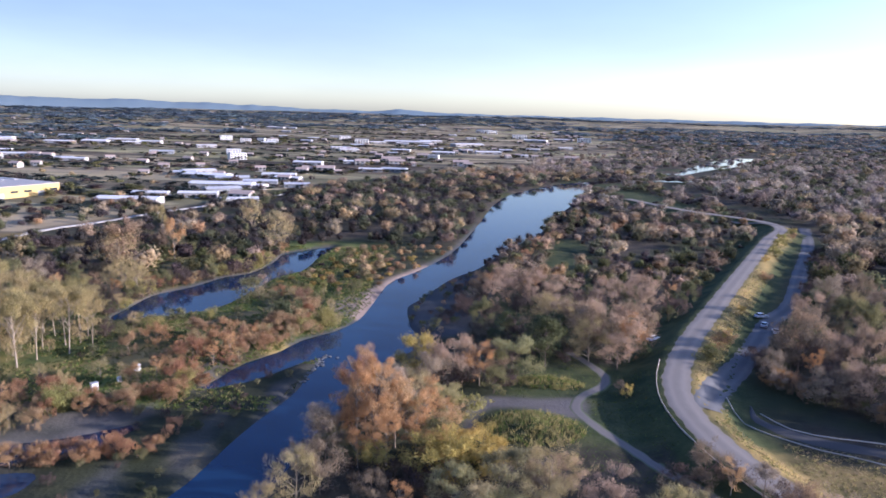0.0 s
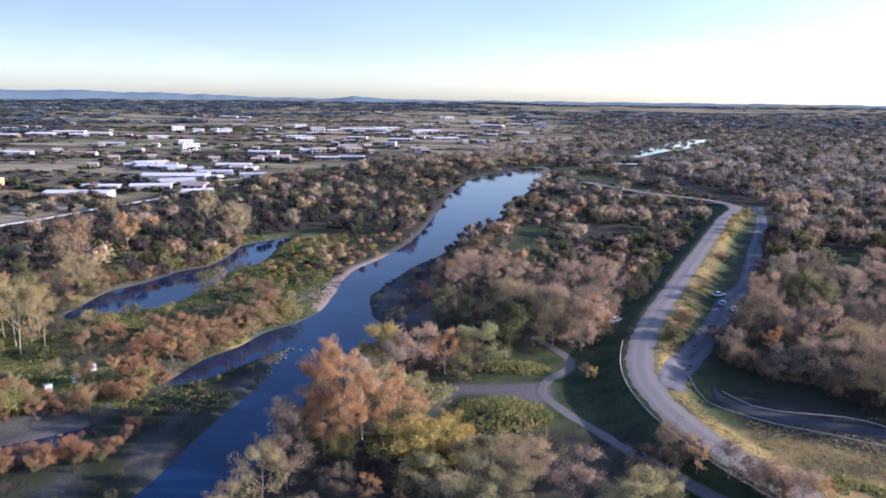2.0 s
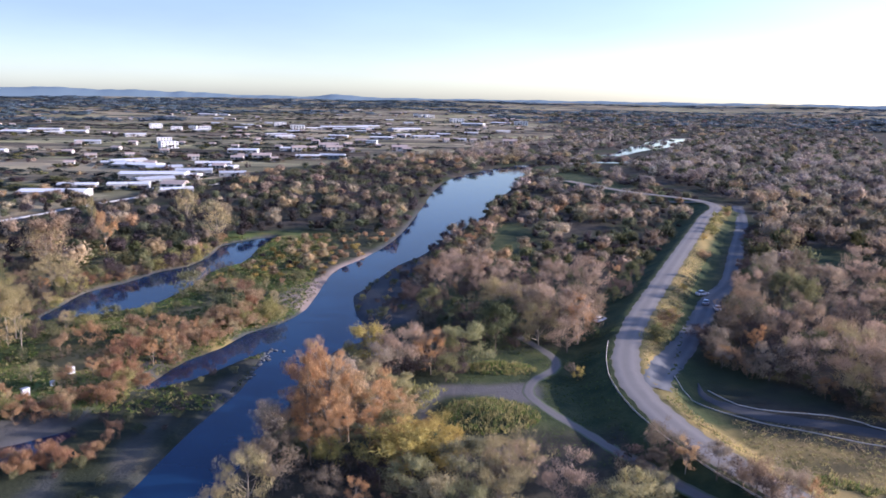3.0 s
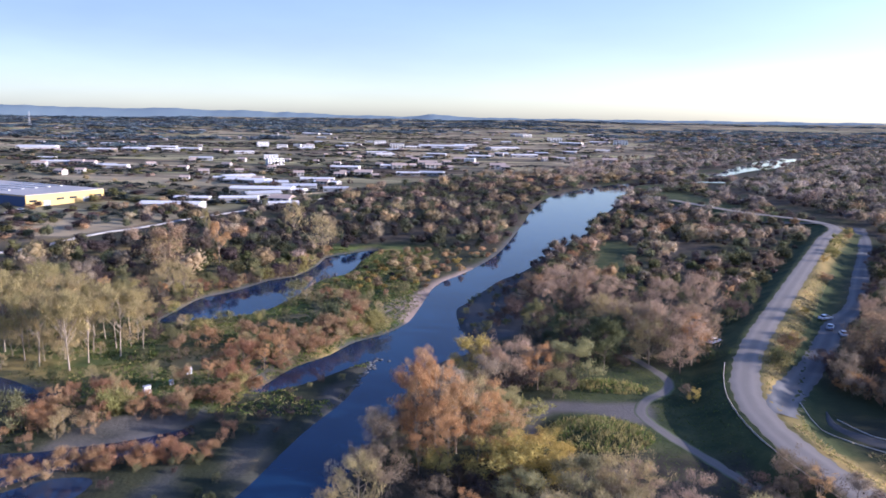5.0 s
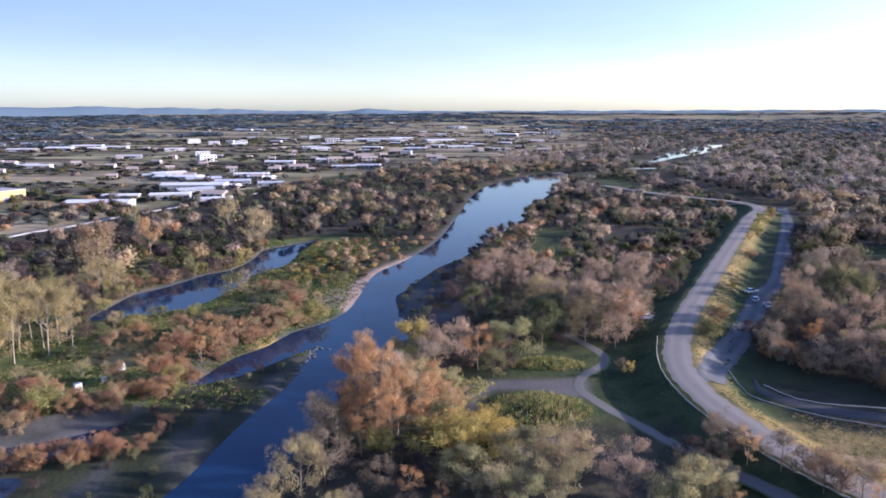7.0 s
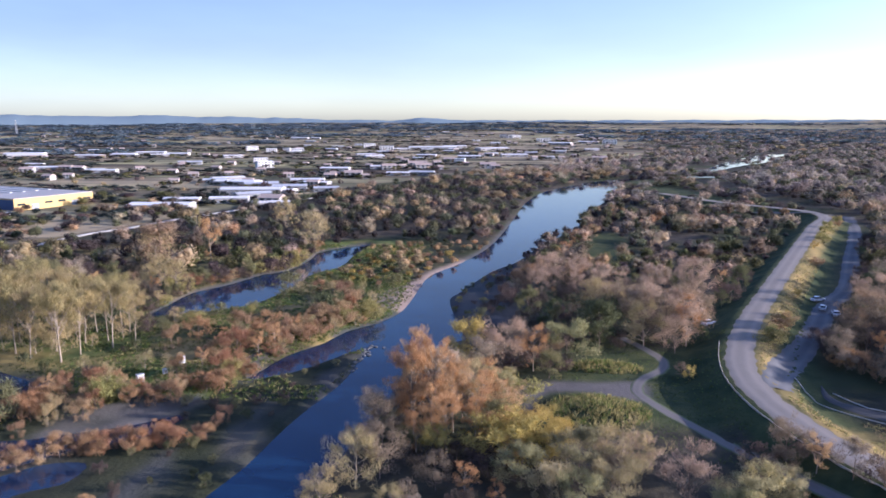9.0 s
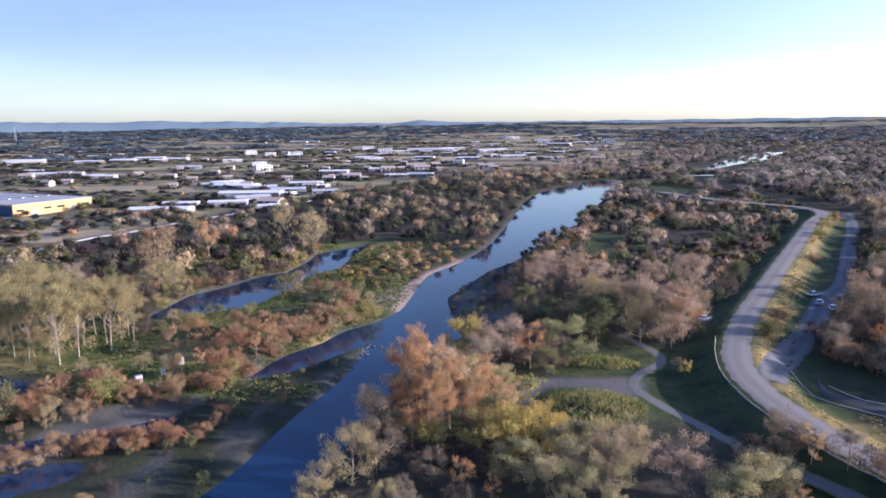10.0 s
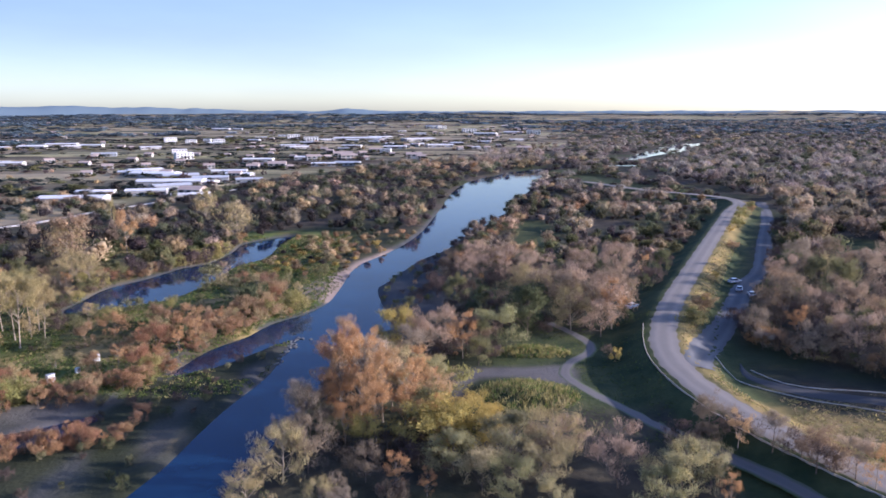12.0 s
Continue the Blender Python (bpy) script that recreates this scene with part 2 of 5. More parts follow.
YELLOW_WALL = surface("yellow_cladding", (0.46, 0.33, 0.11), (0.56, 0.41, 0.16), 0.1, 0.6, 8, 0.1)
BRIGHT_WALL = surface("bright_white_render", (0.58, 0.57, 0.55), (0.78, 0.77, 0.75), 0.05, 0.8, 8, 0.1)
# this blue stands for the shade on one warehouse wall
SHADE_BLUE = surface("shade_blue_panel", (0.035, 0.06, 0.15), (0.05, 0.085, 0.19), 0.1, 0.5, 8, 0.1)
GREY_WALL = surface("grey_cladding", (0.18, 0.185, 0.19), (0.30, 0.305, 0.31), 0.1, 0.6, 8, 0.1)
PALE_ROOF = surface("white_membrane_roof", (0.48, 0.48, 0.48), (0.78, 0.77, 0.76), 0.012, 0.7, 10, 0.1)
GREY_ROOF = surface("grey_sheet_roof", (0.30, 0.31, 0.33), (0.60, 0.61, 0.62), 0.02, 0.5, 10, 0.1)
HALL_ROOF = surface("weathered_hall_roof", (0.26, 0.25, 0.245), (0.46, 0.445, 0.43), 0.06, 0.8, 12, 0.1)
TILE_ROOF = surface("clay_roof", (0.30, 0.235, 0.20), (0.44, 0.36, 0.31), 0.3, 0.85, 8, 0.3)
DARK_GLASS = Mat("dark_glass").finish((0.03, 0.04, 0.05), 0.08, spec=0.6)
DOOR_PAINT = surface("door_paint", (0.25, 0.27, 0.30), (0.32, 0.34, 0.37), 0.5, 0.5, 5, 0.1)
CAR_WHITE = Mat("white_car_paint").finish((0.80, 0.80, 0.80), 0.25, spec=0.6)
CAR_SILVER = Mat("silver_car_paint").finish((0.55, 0.57, 0.60), 0.3, 0.4, spec=0.6)
RUBBER = Mat("rubber").finish((0.02, 0.02, 0.02), 0.9)
RIM = Mat("wheel_rim").finish((0.5, 0.5, 0.5), 0.35, 0.9)
LAMP_RED = Mat("tail_lamp").finish((0.35, 0.02, 0.02), 0.2, spec=0.6)
LAMP_CLEAR = Mat("head_lamp").finish((0.75, 0.76, 0.78), 0.1, spec=0.6)
STEEL = Mat("galvanised_steel").finish((0.55, 0.56, 0.57), 0.45, 0.8)
# hill colour is pale blue to stand for the haze before them
HILL = surface("hazed_far_hills", (0.17, 0.225, 0.25), (0.20, 0.255, 0.28), 0.003, 1.0, 6, 0.0, spec=0.0)

LEAF = {
    "gold": foliage("pale_gold_leaves", [(0.38, 0.315, 0.16), (0.44, 0.35, 0.185), (0.36, 0.315, 0.155), (0.44, 0.36, 0.205)]),
    "straw": foliage("straw_green_leaves", [(0.33, 0.285, 0.135), (0.38, 0.32, 0.155), (0.30, 0.27, 0.12), (0.39, 0.315, 0.165)]),
    "rust": foliage("rust_leaves", [(0.49, 0.285, 0.135), (0.53, 0.35, 0.175), (0.45, 0.26, 0.12), (0.51, 0.37, 0.20)], 0.45),
    "bare": foliage("bare_pinkish_twigs", [(0.25, 0.20, 0.145), (0.39, 0.31, 0.215), (0.16, 0.135, 0.10), (0.43, 0.36, 0.27), (0.33, 0.235, 0.15), (0.22, 0.185, 0.13)]),
    "olive": foliage("olive_leaves", [(0.075, 0.095, 0.045), (0.22, 0.21, 0.10), (0.06, 0.08, 0.045), (0.26, 0.25, 0.13)]),
    "sage": foliage("pale_sage_leaves", [(0.37, 0.34, 0.175), (0.42, 0.375, 0.19), (0.29, 0.29, 0.14), (0.45, 0.385, 0.22), (0.25, 0.235, 0.125)], 0.42),
    "blush": foliage("pale_blush_twigs", [(0.40, 0.305, 0.22), (0.44, 0.33, 0.235), (0.36, 0.275, 0.21)]),
    "russet": foliage("russet_twigs", [(0.36, 0.21, 0.11), (0.40, 0.275, 0.145), (0.31, 0.17, 0.10), (0.41, 0.305, 0.17), (0.25, 0.15, 0.10)]),
    "yellow": foliage("yellow_leaves", [(0.48, 0.36, 0.10), (0.43, 0.36, 0.11), (0.49, 0.32, 0.09)]),
    "lime": foliage("yellow_green_leaves", [(0.30, 0.285, 0.10), (0.36, 0.31, 0.12), (0.25, 0.25, 0.085)]),
    "dark": foliage("dark_purple_brown_twigs", [(0.10, 0.078, 0.072), (0.14, 0.105, 0.09), (0.085, 0.078, 0.055)]),
}
# far tones, some paler and greyer to hold distance haze in the colour
TONES = {
    "gold": (0.38, 0.30, 0.17), "rust": (0.36, 0.25, 0.145), "bare": (0.32, 0.255, 0.18), "olive": (0.14, 0.14, 0.062),
    "yellow": (0.37, 0.27, 0.085), "dark": (0.09, 0.07, 0.066), "fir": (0.04, 0.05, 0.046), "straw": (0.40, 0.35, 0.14), "grass": (0.15, 0.20, 0.05), "sedge": (0.085, 0.105, 0.036), "hazed_bare": (0.32, 0.28, 0.235), "far_dark": (0.085, 0.073, 0.07), "far_olive": (0.13, 0.135, 0.08), "far_rust": (0.42, 0.28, 0.155), "far_bare": (0.36, 0.29, 0.20), "haze_wood": (0.12, 0.155, 0.18),
}

# ---- the plan ----


def smooth_line(pts, step=4.0):
    """A rounded line through the points, as an array of places about one step apart."""
    p = np.array([pts[0], *pts, pts[-1]], float)
    out = []
    for i in range(1, len(p) - 2):
        a, b, c, d = p[i - 1 : i + 3]
        n = max(2, int(np.hypot(*(c - b)[:2]) / step))
        t = np.linspace(0, 1, n, endpoint=False)[:, None]
        out.append(0.5 * (2 * b + (c - a) * t + (2 * a - 5 * b + 4 * c - d) * t**2 + (3 * b - a - 3 * c + d) * t**3))
    out.append(p[-1:])
    return np.concatenate(out)


def gap(x, y, line):
    """The distance of places from a line, far places only roughly."""
    x, y = np.asarray(x, float), np.asarray(y, float)
    best = np.full(x.shape, 1e6)
    near = (x > line[:, 0].min() - 60) & (x < line[:, 0].max() + 60) & (y > line[:, 1].min() - 60) & (y < line[:, 1].max() + 60)
    px, py = x[near], y[near]
    b = np.full(px.shape, 1e6)
    for (ax, ay), (cx, cy) in zip(line[:-1, :2], line[1:, :2]):
        ux, uy = cx - ax, cy - ay
        k = np.clip(((px - ax) * ux + (py - ay) * uy) / (ux * ux + uy * uy + 1e-9), 0, 1)
        b = np.minimum(b, np.hypot(px - ax - k * ux, py - ay - k * uy))
    best[near] = b
    return best


def inside(x, y, poly):
    x, y = np.asarray(x, float), np.asarray(y, float)
    hit = np.zeros(x.shape, bool)
    for (ax, ay), (bx, by) in zip(poly[:, :2], np.roll(poly[:, :2], -1, 0)):
        cross = ((ay > y) != (by > y)) & (x < (bx - ax) * (y - ay) / (by - ay + 1e-12) + ax)
        hit ^= cross
    return hit


def shore(x, y, poly):
    """The distance from a closed outline: below zero inside it."""
    d = gap(x, y, np.concatenate([poly, poly[:1]]))
    return np.where(inside(x, y, poly), -d, d)


RIVER_LEFT = smooth_line([(260, 790), (150.8, 744), (96.6, 686), (54, 602), (33.5, 521), (19, 421), (5.3, 337), (-7.8, 293), (-18.6, 267), (-22, 233), (-24, 215), (-29, 202), (-37, 192), (-41, 181), (-47.6, 171), (-50.7, 160), (-53, 152.5)])
RIVER_RIGHT = smooth_line([(-70, -60), (-52, 20), (-38, 70), (-28, 104), (-25, 113), (-23, 126.5), (-19.6, 141), (-17.8, 157), (-12, 178), (-3, 188), (-5, 197), (-8.2, 211), (-10, 231), (-7.4, 239), (4.4, 276), (16, 299), (32, 349), (49, 386), (75, 482), (109, 592), (149, 724), (260, 760)])
BAR_RIGHT = smooth_line([(-50, 153), (-45.6, 156), (-39.7, 163), (-34.6, 171), (-29.2, 177.5), (-29.8, 167), (-31, 152), (-35.8, 134), (-38.2, 122), (-40, 111), (-42, 104), (-52, 70), (-68, 20), (-90, -60)])
RIVER = np.concatenate([RIVER_LEFT, BAR_RIGHT, RIVER_RIGHT])
POOL = smooth_line([(-58.5, 133.5), (-65.8, 127.6), (-72.8, 124), (-77.4, 122.2), (-82, 120), (-88, 119), (-96, 117), (-125, 113), (-150, 100), (-150, 85), (-104, 96), (-90, 101.5), (-84, 104), (-77.5, 110.5), (-71, 117), (-63, 121), (-60, 126), (-57.5, 131.5), (-58.5, 133.5)])
SHINGLE = smooth_line([(-82, 120.3), (-79.4, 128.7), (-75.8, 133.9), (-66.8, 137), (-59.1, 142.5), (-57, 138), (-59.5, 133.5), (-65.8, 127.2), (-72.8, 123.6), (-82, 120.3)])
LOW_SHINGLE = smooth_line([(-86, 99.5), (-82.2, 103.2), (-76.6, 108), (-69.5, 112.4), (-65.4, 110), (-65.3, 106.2), (-70, 101), (-76, 94), (-88, 88), (-86, 99.5)])
POND = smooth_line([(-98.4, 210.5), (-97.5, 221), (-96, 237), (-88, 250), (-81, 268), (-74, 275), (-70, 298), (-69, 318), (-52, 336), (-53.6, 313), (-55, 282), (-63, 265), (-65.6, 242), (-71, 221.5), (-80, 213), (-87, 209), (-96, 205.5), (-98.4, 210.5)])
DARK_POND = smooth_line([(-160, 160), (-130, 160), (-118, 159), (-105, 153), (-95, 145.5), (-102, 140.5), (-118, 143.5), (-160, 144), (-160, 160)])
FAR_REACH = smooth_line([(246, 862), (278, 912), (340, 1040), (482, 1285), (520, 1290), (400, 1050), (330, 960), (270, 862), (246, 862)])
WATERS = [RIVER, POOL, POND, DARK_POND, FAR_REACH]

LEVEE = smooth_line([(133, 545), (157, 485), (178, 457), (190, 436), (188, 410), (167, 374), (150.8, 343.5), (115, 276), (95, 238), (72, 194), (63.5, 176), (57, 159), (53.6, 145), (53.4, 131), (55.2, 118), (58.2, 107), (63, 95), (73, 74), (90, 45), (120, 0), (170, -60)])
SIDE_ROAD = smooth_line([(215, 440), (183, 366), (148, 297), (122, 246), (105, 222), (90, 196), (76, 173), (67, 159), (60.8, 147), (58.6, 142.5), (57.6, 139.5)])
LOWER_ROAD = smooth_line([(71, 150), (69.5, 145), (71, 138), (77, 133), (85, 129), (93, 125), (100, 120.5), (118, 110), (150, 92)])
FOOTPATH = smooth_line([(36, 186), (39, 178), (42, 167), (39.5, 159), (34, 152.5), (31.6, 145), (33.9, 136.3), (37.7, 128.4), (43, 117.5), (48.5, 104.5), (53, 95), (60, 78), (72, 52)])
FARM_ROAD = smooth_line([(-240, 235), (-219, 280), (-214, 294), (-203, 310), (-197, 344), (-185, 379), (-171, 416), (-156, 454), (-120, 540)])
LOT = smooth_line([(7.5, 147), (13.7, 150.5), (23.7, 150), (34, 151.5), (32, 139), (23, 143.5), (13.4, 144), (9.6, 137), (10.5, 129), (14.5, 118), (12.5, 118), (8, 129), (7.5, 138), (7.5, 147)])
GLADES = [smooth_line(q) for q in ([(53.6, 366), (67, 373), (68, 333), (60, 300), (45, 295), (53.6, 366)], [(113, 620), (150, 667), (196, 690), (190, 712), (165, 715), (130, 680), (113, 620)], [(176, 298), (195, 303), (193, 275), (179, 247), (166, 247), (163, 266), (176, 298)], [(160, 500), (176, 520), (172, 600), (150, 640), (135, 600), (150, 540), (160, 500)])]
SPIT = smooth_line([(-23.7, 213), (-31, 217), (-33, 230), (-27, 248), (-15.5, 272), (-7, 292), (-12, 268), (-16, 250), (-18, 233), (-20, 215), (-23.7, 213)])
BARE_BANK = smooth_line([(-11, 232), (-6, 248), (12, 282), (19, 262), (17, 240), (12, 215), (8, 200), (-4, 195), (-10, 210), (-11, 232)])
BAR = smooth_line([(-50, 154), (-40, 164), (-31, 173), (-33, 150), (-38, 124), (-42, 104), (-50, 82), (-112, 82), (-112, 116), (-94, 119), (-82, 126), (-70, 137), (-59, 146), (-54, 148), (-50, 154)])
MOUNDS = [(21, 133, 10, 8, 1.7), (27, 159, 8.5, 4.0, 1.5), (3, 139, 5, 3, 1.2)]


def wave(x, y, s, seed):
    """Soft rolling between about -1 and 1."""
    r = random.Random(seed)
    out = 0
    for k in (1.0, 1.9, 3.7):
        a, p, q = r.uniform(0, 6.28), r.uniform(0, 6.28), r.uniform(0, 6.28)
        out = out + (np.sin((x * math.cos(a) + y * math.sin(a)) * k / s + p) + np.sin((y * math.cos(a) - x * math.sin(a)) * k / s * 1.13 + q)) * 0.42 / k
    return out


def levee_height(d):
    return np.clip(4.0 - np.maximum(d - 4.4, 0) / 2.1, 0, 4.0)


def water_gap(x, y):
    best = np.full(np.shape(x), 1e6)
    for w in WATERS:
        best = np.minimum(best, shore(x, y, w))
    return best


def height(x, y, wet=None):
    """The height of the ground."""
    x, y = np.asarray(x, float), np.asarray(y, float)
    wet = water_gap(x, y) if wet is None else wet
    far = np.hypot(x, y)
    z = 0.55 + 0.3 * wave(x, y, 14, 3) + 0.1 * wave(x, y, 4, 5)
    rise = np.clip((far - 1500) / 3200, 0, 1)
    z = z + 50 * rise**1.6 + 6 * wave(x, y, 300, 8) * np.clip((far - 1200) / 1500, 0, 1)
    for mx, my, rx, ry, h in MOUNDS:
        z = z + h * np.exp(-(((x - mx) / rx) ** 2 + ((y - my) / ry) ** 2) * 1.3) * (1 + 0.15 * wave(x, y, 2, 9))
    z = np.maximum(z, levee_height(gap(x, y, LEVEE)))
    side = gap(x, y, SIDE_ROAD)
    ramp = 4.0 - np.hypot(x - 57, y - 138) / 7.5
    z = np.where((side < 8) & (ramp > z), np.maximum(z, ramp - np.maximum(side - 3.2, 0) / 2), z)
    on_bar = np.clip(-shore(x, y, BAR) / 5, 0, 1)
    z = z * (1 - on_bar) + on_bar * (-0.22 + 0.13 * wave(x, y, 6, 61) + 0.09 * wave(x, y, 2.2, 63))
    z = z - 0.34 * on_bar * np.clip(0.5 - shore(x, y, LOW_SHINGLE) / 4, 0, 1)
    low = np.clip(wet, -6, 3)
    bank = -0.5 + 0.33 * low
    return np.where(wet < 3, np.minimum(z, bank), z)


def at_line(line, y):
    o = np.argsort(line[:, 1])
    return np.interp(y, line[o, 1], line[o, 0])


def ground_sheet():
    def lines(lo, hi, step, grow, low_end, high_end):
        mid = list(np.arange(lo, hi + step, step))
        s, v, up = step, mid[-1], []
        while v < high_end:
            s = min(s * grow, 220)
            v += s
            up.append(v)
        s, v, down = step, lo, []
        while v > low_end:
            s = min(s * grow, 220)
            v -= s
            down.append(v)
        return np.array(down[::-1] + mid + up)

    xs = lines(-135, 125, 1.65, 1.045, -4700, 4700)
    ys = lines(88, 262, 1.65, 1.024, -900, 4700)
    X, Y = np.meshgrid(xs, ys)
    x, y = X.ravel(), Y.ravel()
    wet = water_gap(x, y)
    z = height(x, y, wet)
    nx, ny = len(xs), len(ys)
    i = (np.arange(ny - 1)[:, None] * nx + np.arange(nx - 1)[None]).ravel()
    faces = np.stack([i, i + 1, i + nx + 1, i + nx], 1)
    me = bpy.data.meshes.new("ground")
    me.from_pydata(np.stack([x, y, z], 1), [], faces)
    me.polygons.foreach_set("use_smooth", np.ones(len(faces), bool))
    # what grows or lies where
    soft = lambda d, w: np.clip(0.5 - d / w, 0, 1)  # noqa: E731
    grass = np.clip(0.25 + 0.75 * wave(x, y, 22, 21), 0, 1) * ((x > -150) & (x < 60) & (y < 330))
    d_levee = gap(x, y, LEVEE)
    grass = np.maximum(grass, soft(d_levee - 16, 6) * 0.9)
    for mx, my, rx, ry, h in MOUNDS:
        grass = np.maximum(grass, np.exp(-(((x - mx) / rx) ** 2 + ((y - my) / ry) ** 2) * 0.8))
    grass = np.maximum(grass, soft(np.hypot((x - 40) / 1.0, y - 150) - 26, 8) * 0.85)
    grass = np.maximum(grass, soft(np.abs(gap(x, y, POND) - 7) - 6, 5) * 0.9 * (x > -72))
    grass = np.maximum(grass, soft(np.hypot((x + 85) / 2.2, y - 163 - (x + 85) * 0.25) - 7, 5))
    for glade in GLADES:
        grass = np.maximum(grass, soft(shore(x, y, glade) - 2, 6) * 0.85)
    grass = grass * (1 - 0.85 * soft(y - 121 - 0.1 * x, 8) * (x > -30) * (x < 46))
    # sand of the spit; a pale line along the water paints the sunlit bank edge
    sand = np.maximum(soft(shore(x, y, SPIT), 3), soft(gap(x, y, RIVER_LEFT[:-20]) - 1.5, 2) * (y > 208) * (y < 300))
    gravel = soft(shore(x, y, LOT), 2.5)
    bar = ((x > -95) & (x < -28) & (y > 90) & (y < 178) & (x < np.interp(y, [90, 150, 178], [-40, -30, -28]))) & ~((y > 140) & (x < -56))
    # gravel tone thinned on the shingle to paint the shade there
    shingle = np.maximum(soft(shore(x, y, SHINGLE), 2.2), soft(shore(x, y, LOW_SHINGLE), 3.5) * 0.25) * np.clip(0.66 + 0.25 * wave(x, y, 4, 66), 0, 1)
    streaks = np.clip(0.15 + 0.9 * wave(x * 2.0 + y * 0.25, y * 0.6, 5, 67), 0, 0.9) * bar * (1 - shingle)
    # sunlit patch of the bar, painted in as pale dry grass
    lit_straw_patch = soft(np.hypot((x + 42.5) / 1.1, (y - 120) / 1.5) - 3, 3)
    # very dark green tone, mottled over the bar
    bar_green = np.clip(0.75 + 0.5 * wave(x, y, 6, 31), 0.3, 1.0) * bar * (1 - shingle) * (1 - 0.75 * streaks) * (1 - lit_straw_patch)
    # tree shade over the bare bank, painted as dark grey ground
    mud_and_shade = soft(shore(x, y, BARE_BANK), 4) * 0.9
    mud_and_shade = np.maximum(mud_and_shade, streaks * 0.8)
    mud_and_shade = np.maximum(mud_and_shade, soft(np.abs(wet) - 1.6, 1.6) * 0.85 * (y < 420) * ~((y > 154) & (y < 186) & (x < -35)))
    dry = soft(np.abs(d_levee - 5.6) - 2.6, 2.2) * (x > at_line(LEVEE[10:], y)) * (y < 430) * np.clip(0.75 + 0.5 * wave(x, y, 7, 34), 0, 1)
    field_top = np.interp(x, [58, 61, 68, 75.5, 83.4, 91.3, 120, 160], [128, 130, 127, 122.4, 118, 113, 97, 75])
    dry = np.maximum(dry, soft(y - field_top, 2.0) * (x > at_line(LEVEE[10:], y)) * (x > 57) * np.clip(0.8 + 0.5 * wave(x * 0.6, y * 1.6, 5, 33), 0.15, 1))
    dry = np.maximum(dry, np.clip(wave(x, y, 6, 35) + 0.15, 0, 0.75) * (1 - bar) * (x < -25) * (y < 340) * (y > 150))
    gravel = np.maximum(gravel, np.maximum(shingle, streaks * 0.12))
    dry = np.maximum(dry, lit_straw_patch * 0.85)
    dry = np.maximum(dry, soft(gap(x, y, RIVER_LEFT[-14:]) - 2.8, 4) * 0.6 * (y > 156) * (y < 182))
    left_edge = np.interp(y, [200, 280, 454, 560, 650, 760, 860, 1100, 1600, 2400, 5000], [-260, -222, -160, -128, -95, -10, 120, 200, 350, 500, 600])
    left_edge = left_edge + (0.06 * wave(x, y, 90, 71) + 0.03 * wave(x, y, 25, 72)) * y * np.clip((y - 650) / 200, 0, 1)
    farm = soft(x - left_edge + 6, 12) * soft(300 - y, 40)
    farm = np.maximum(farm, soft(2600 - np.hypot(x, y), 300))
    zone = np.stack([grass * (1 - farm) * (1 - 0.7 * bar), sand, gravel, np.ones_like(x)], 1)
    me.attributes.new("zone", "FLOAT_COLOR", "POINT").data.foreach_set("color", zone.astype(np.float32).ravel())
    extra = np.stack([dry * (1 - farm), mud_and_shade, bar_green, np.ones_like(x)], 1)
    me.attributes.new("extra", "FLOAT_COLOR", "POINT").data.foreach_set("color", extra.astype(np.float32).ravel())
    me.attributes.new("farm", "FLOAT", "POINT").data.foreach_set("value", farm.astype(np.float32))
    lush = np.clip(0.45 + 0.8 * wave(x, y, 9, 37), 0, 1) * (x < -25) * (x > -150) * (y > 138) * (y < 345) * (1 - farm) * (1 - bar)
    # less of it left of the pond, and for painted shade under the grove
    lush = lush * np.where((x < -75) & (y > 225), 0.2, 1.0) * np.where((x < -86) & (y < 212), 0.75, 1.0)
    me.attributes.new("lush", "FLOAT", "POINT").data.foreach_set("value", lush.astype(np.float32))
    me.materials.append(GROUND)
    return tagged(new("ground", me), "river plain of grass, bare earth, sand bars and farm fields", "ground", kind="structure")


ground_sheet()


def sheet(name, pts, z, label, mat=WATER):
    bm = bmesh.new()
    bm.faces.new([bm.verts.new((x, y, z)) for x, y in pts])
    bmesh.ops.triangulate(bm, faces=bm.faces)
    me = bpy.data.meshes.new(name)
    bm.to_mesh(me)
    bm.free()
    me.materials.append(mat)
    return tagged(new(name, me), label, "water", kind="structure")


sheet("water_river", [(-95, -60), (-66, 50), (-58.3, 88), (-58.3, 113), (-52.8, 136), (-55.8, 146), (-56, 170), (-42, 200), (-30, 235), (-12, 300), (15, 440), (50, 620), (140, 770), (280, 800), (280, 745), (165, 715), (120, 590), (85, 470), (42, 345), (18, 278), (5, 235), (8, 190), (-8, 160), (-14, 120), (-25, 80), (-40, 20), (-60, -60)], -0.5, "calm blue river reflecting the evening sky")
sheet("water_pool", [(-155, 82), (-155, 118), (-95, 122), (-56, 146), (-53, 136), (-58.5, 113), (-58.5, 88)], -0.5, "shallow backwater pool beside the gravel bar", SHALLOW)
sheet("water_pond", [(-104, 200), (-104, 240), (-76, 290), (-74, 322), (-52, 342), (-47, 330), (-48, 280), (-60, 232), (-70, 212), (-90, 201)], -0.5, "long still pond with dark tree reflections")
sheet("water_dark_pond", [(-165, 164), (-115, 164), (-90, 148), (-92, 138), (-165, 139)], -0.5, "small dark pond below the trees")
sheet("water_far_reach", [(240, 855), (320, 1010), (470, 1292), (530, 1298), (420, 1060), (280, 855)], -0.5, "far bright reach of the river")


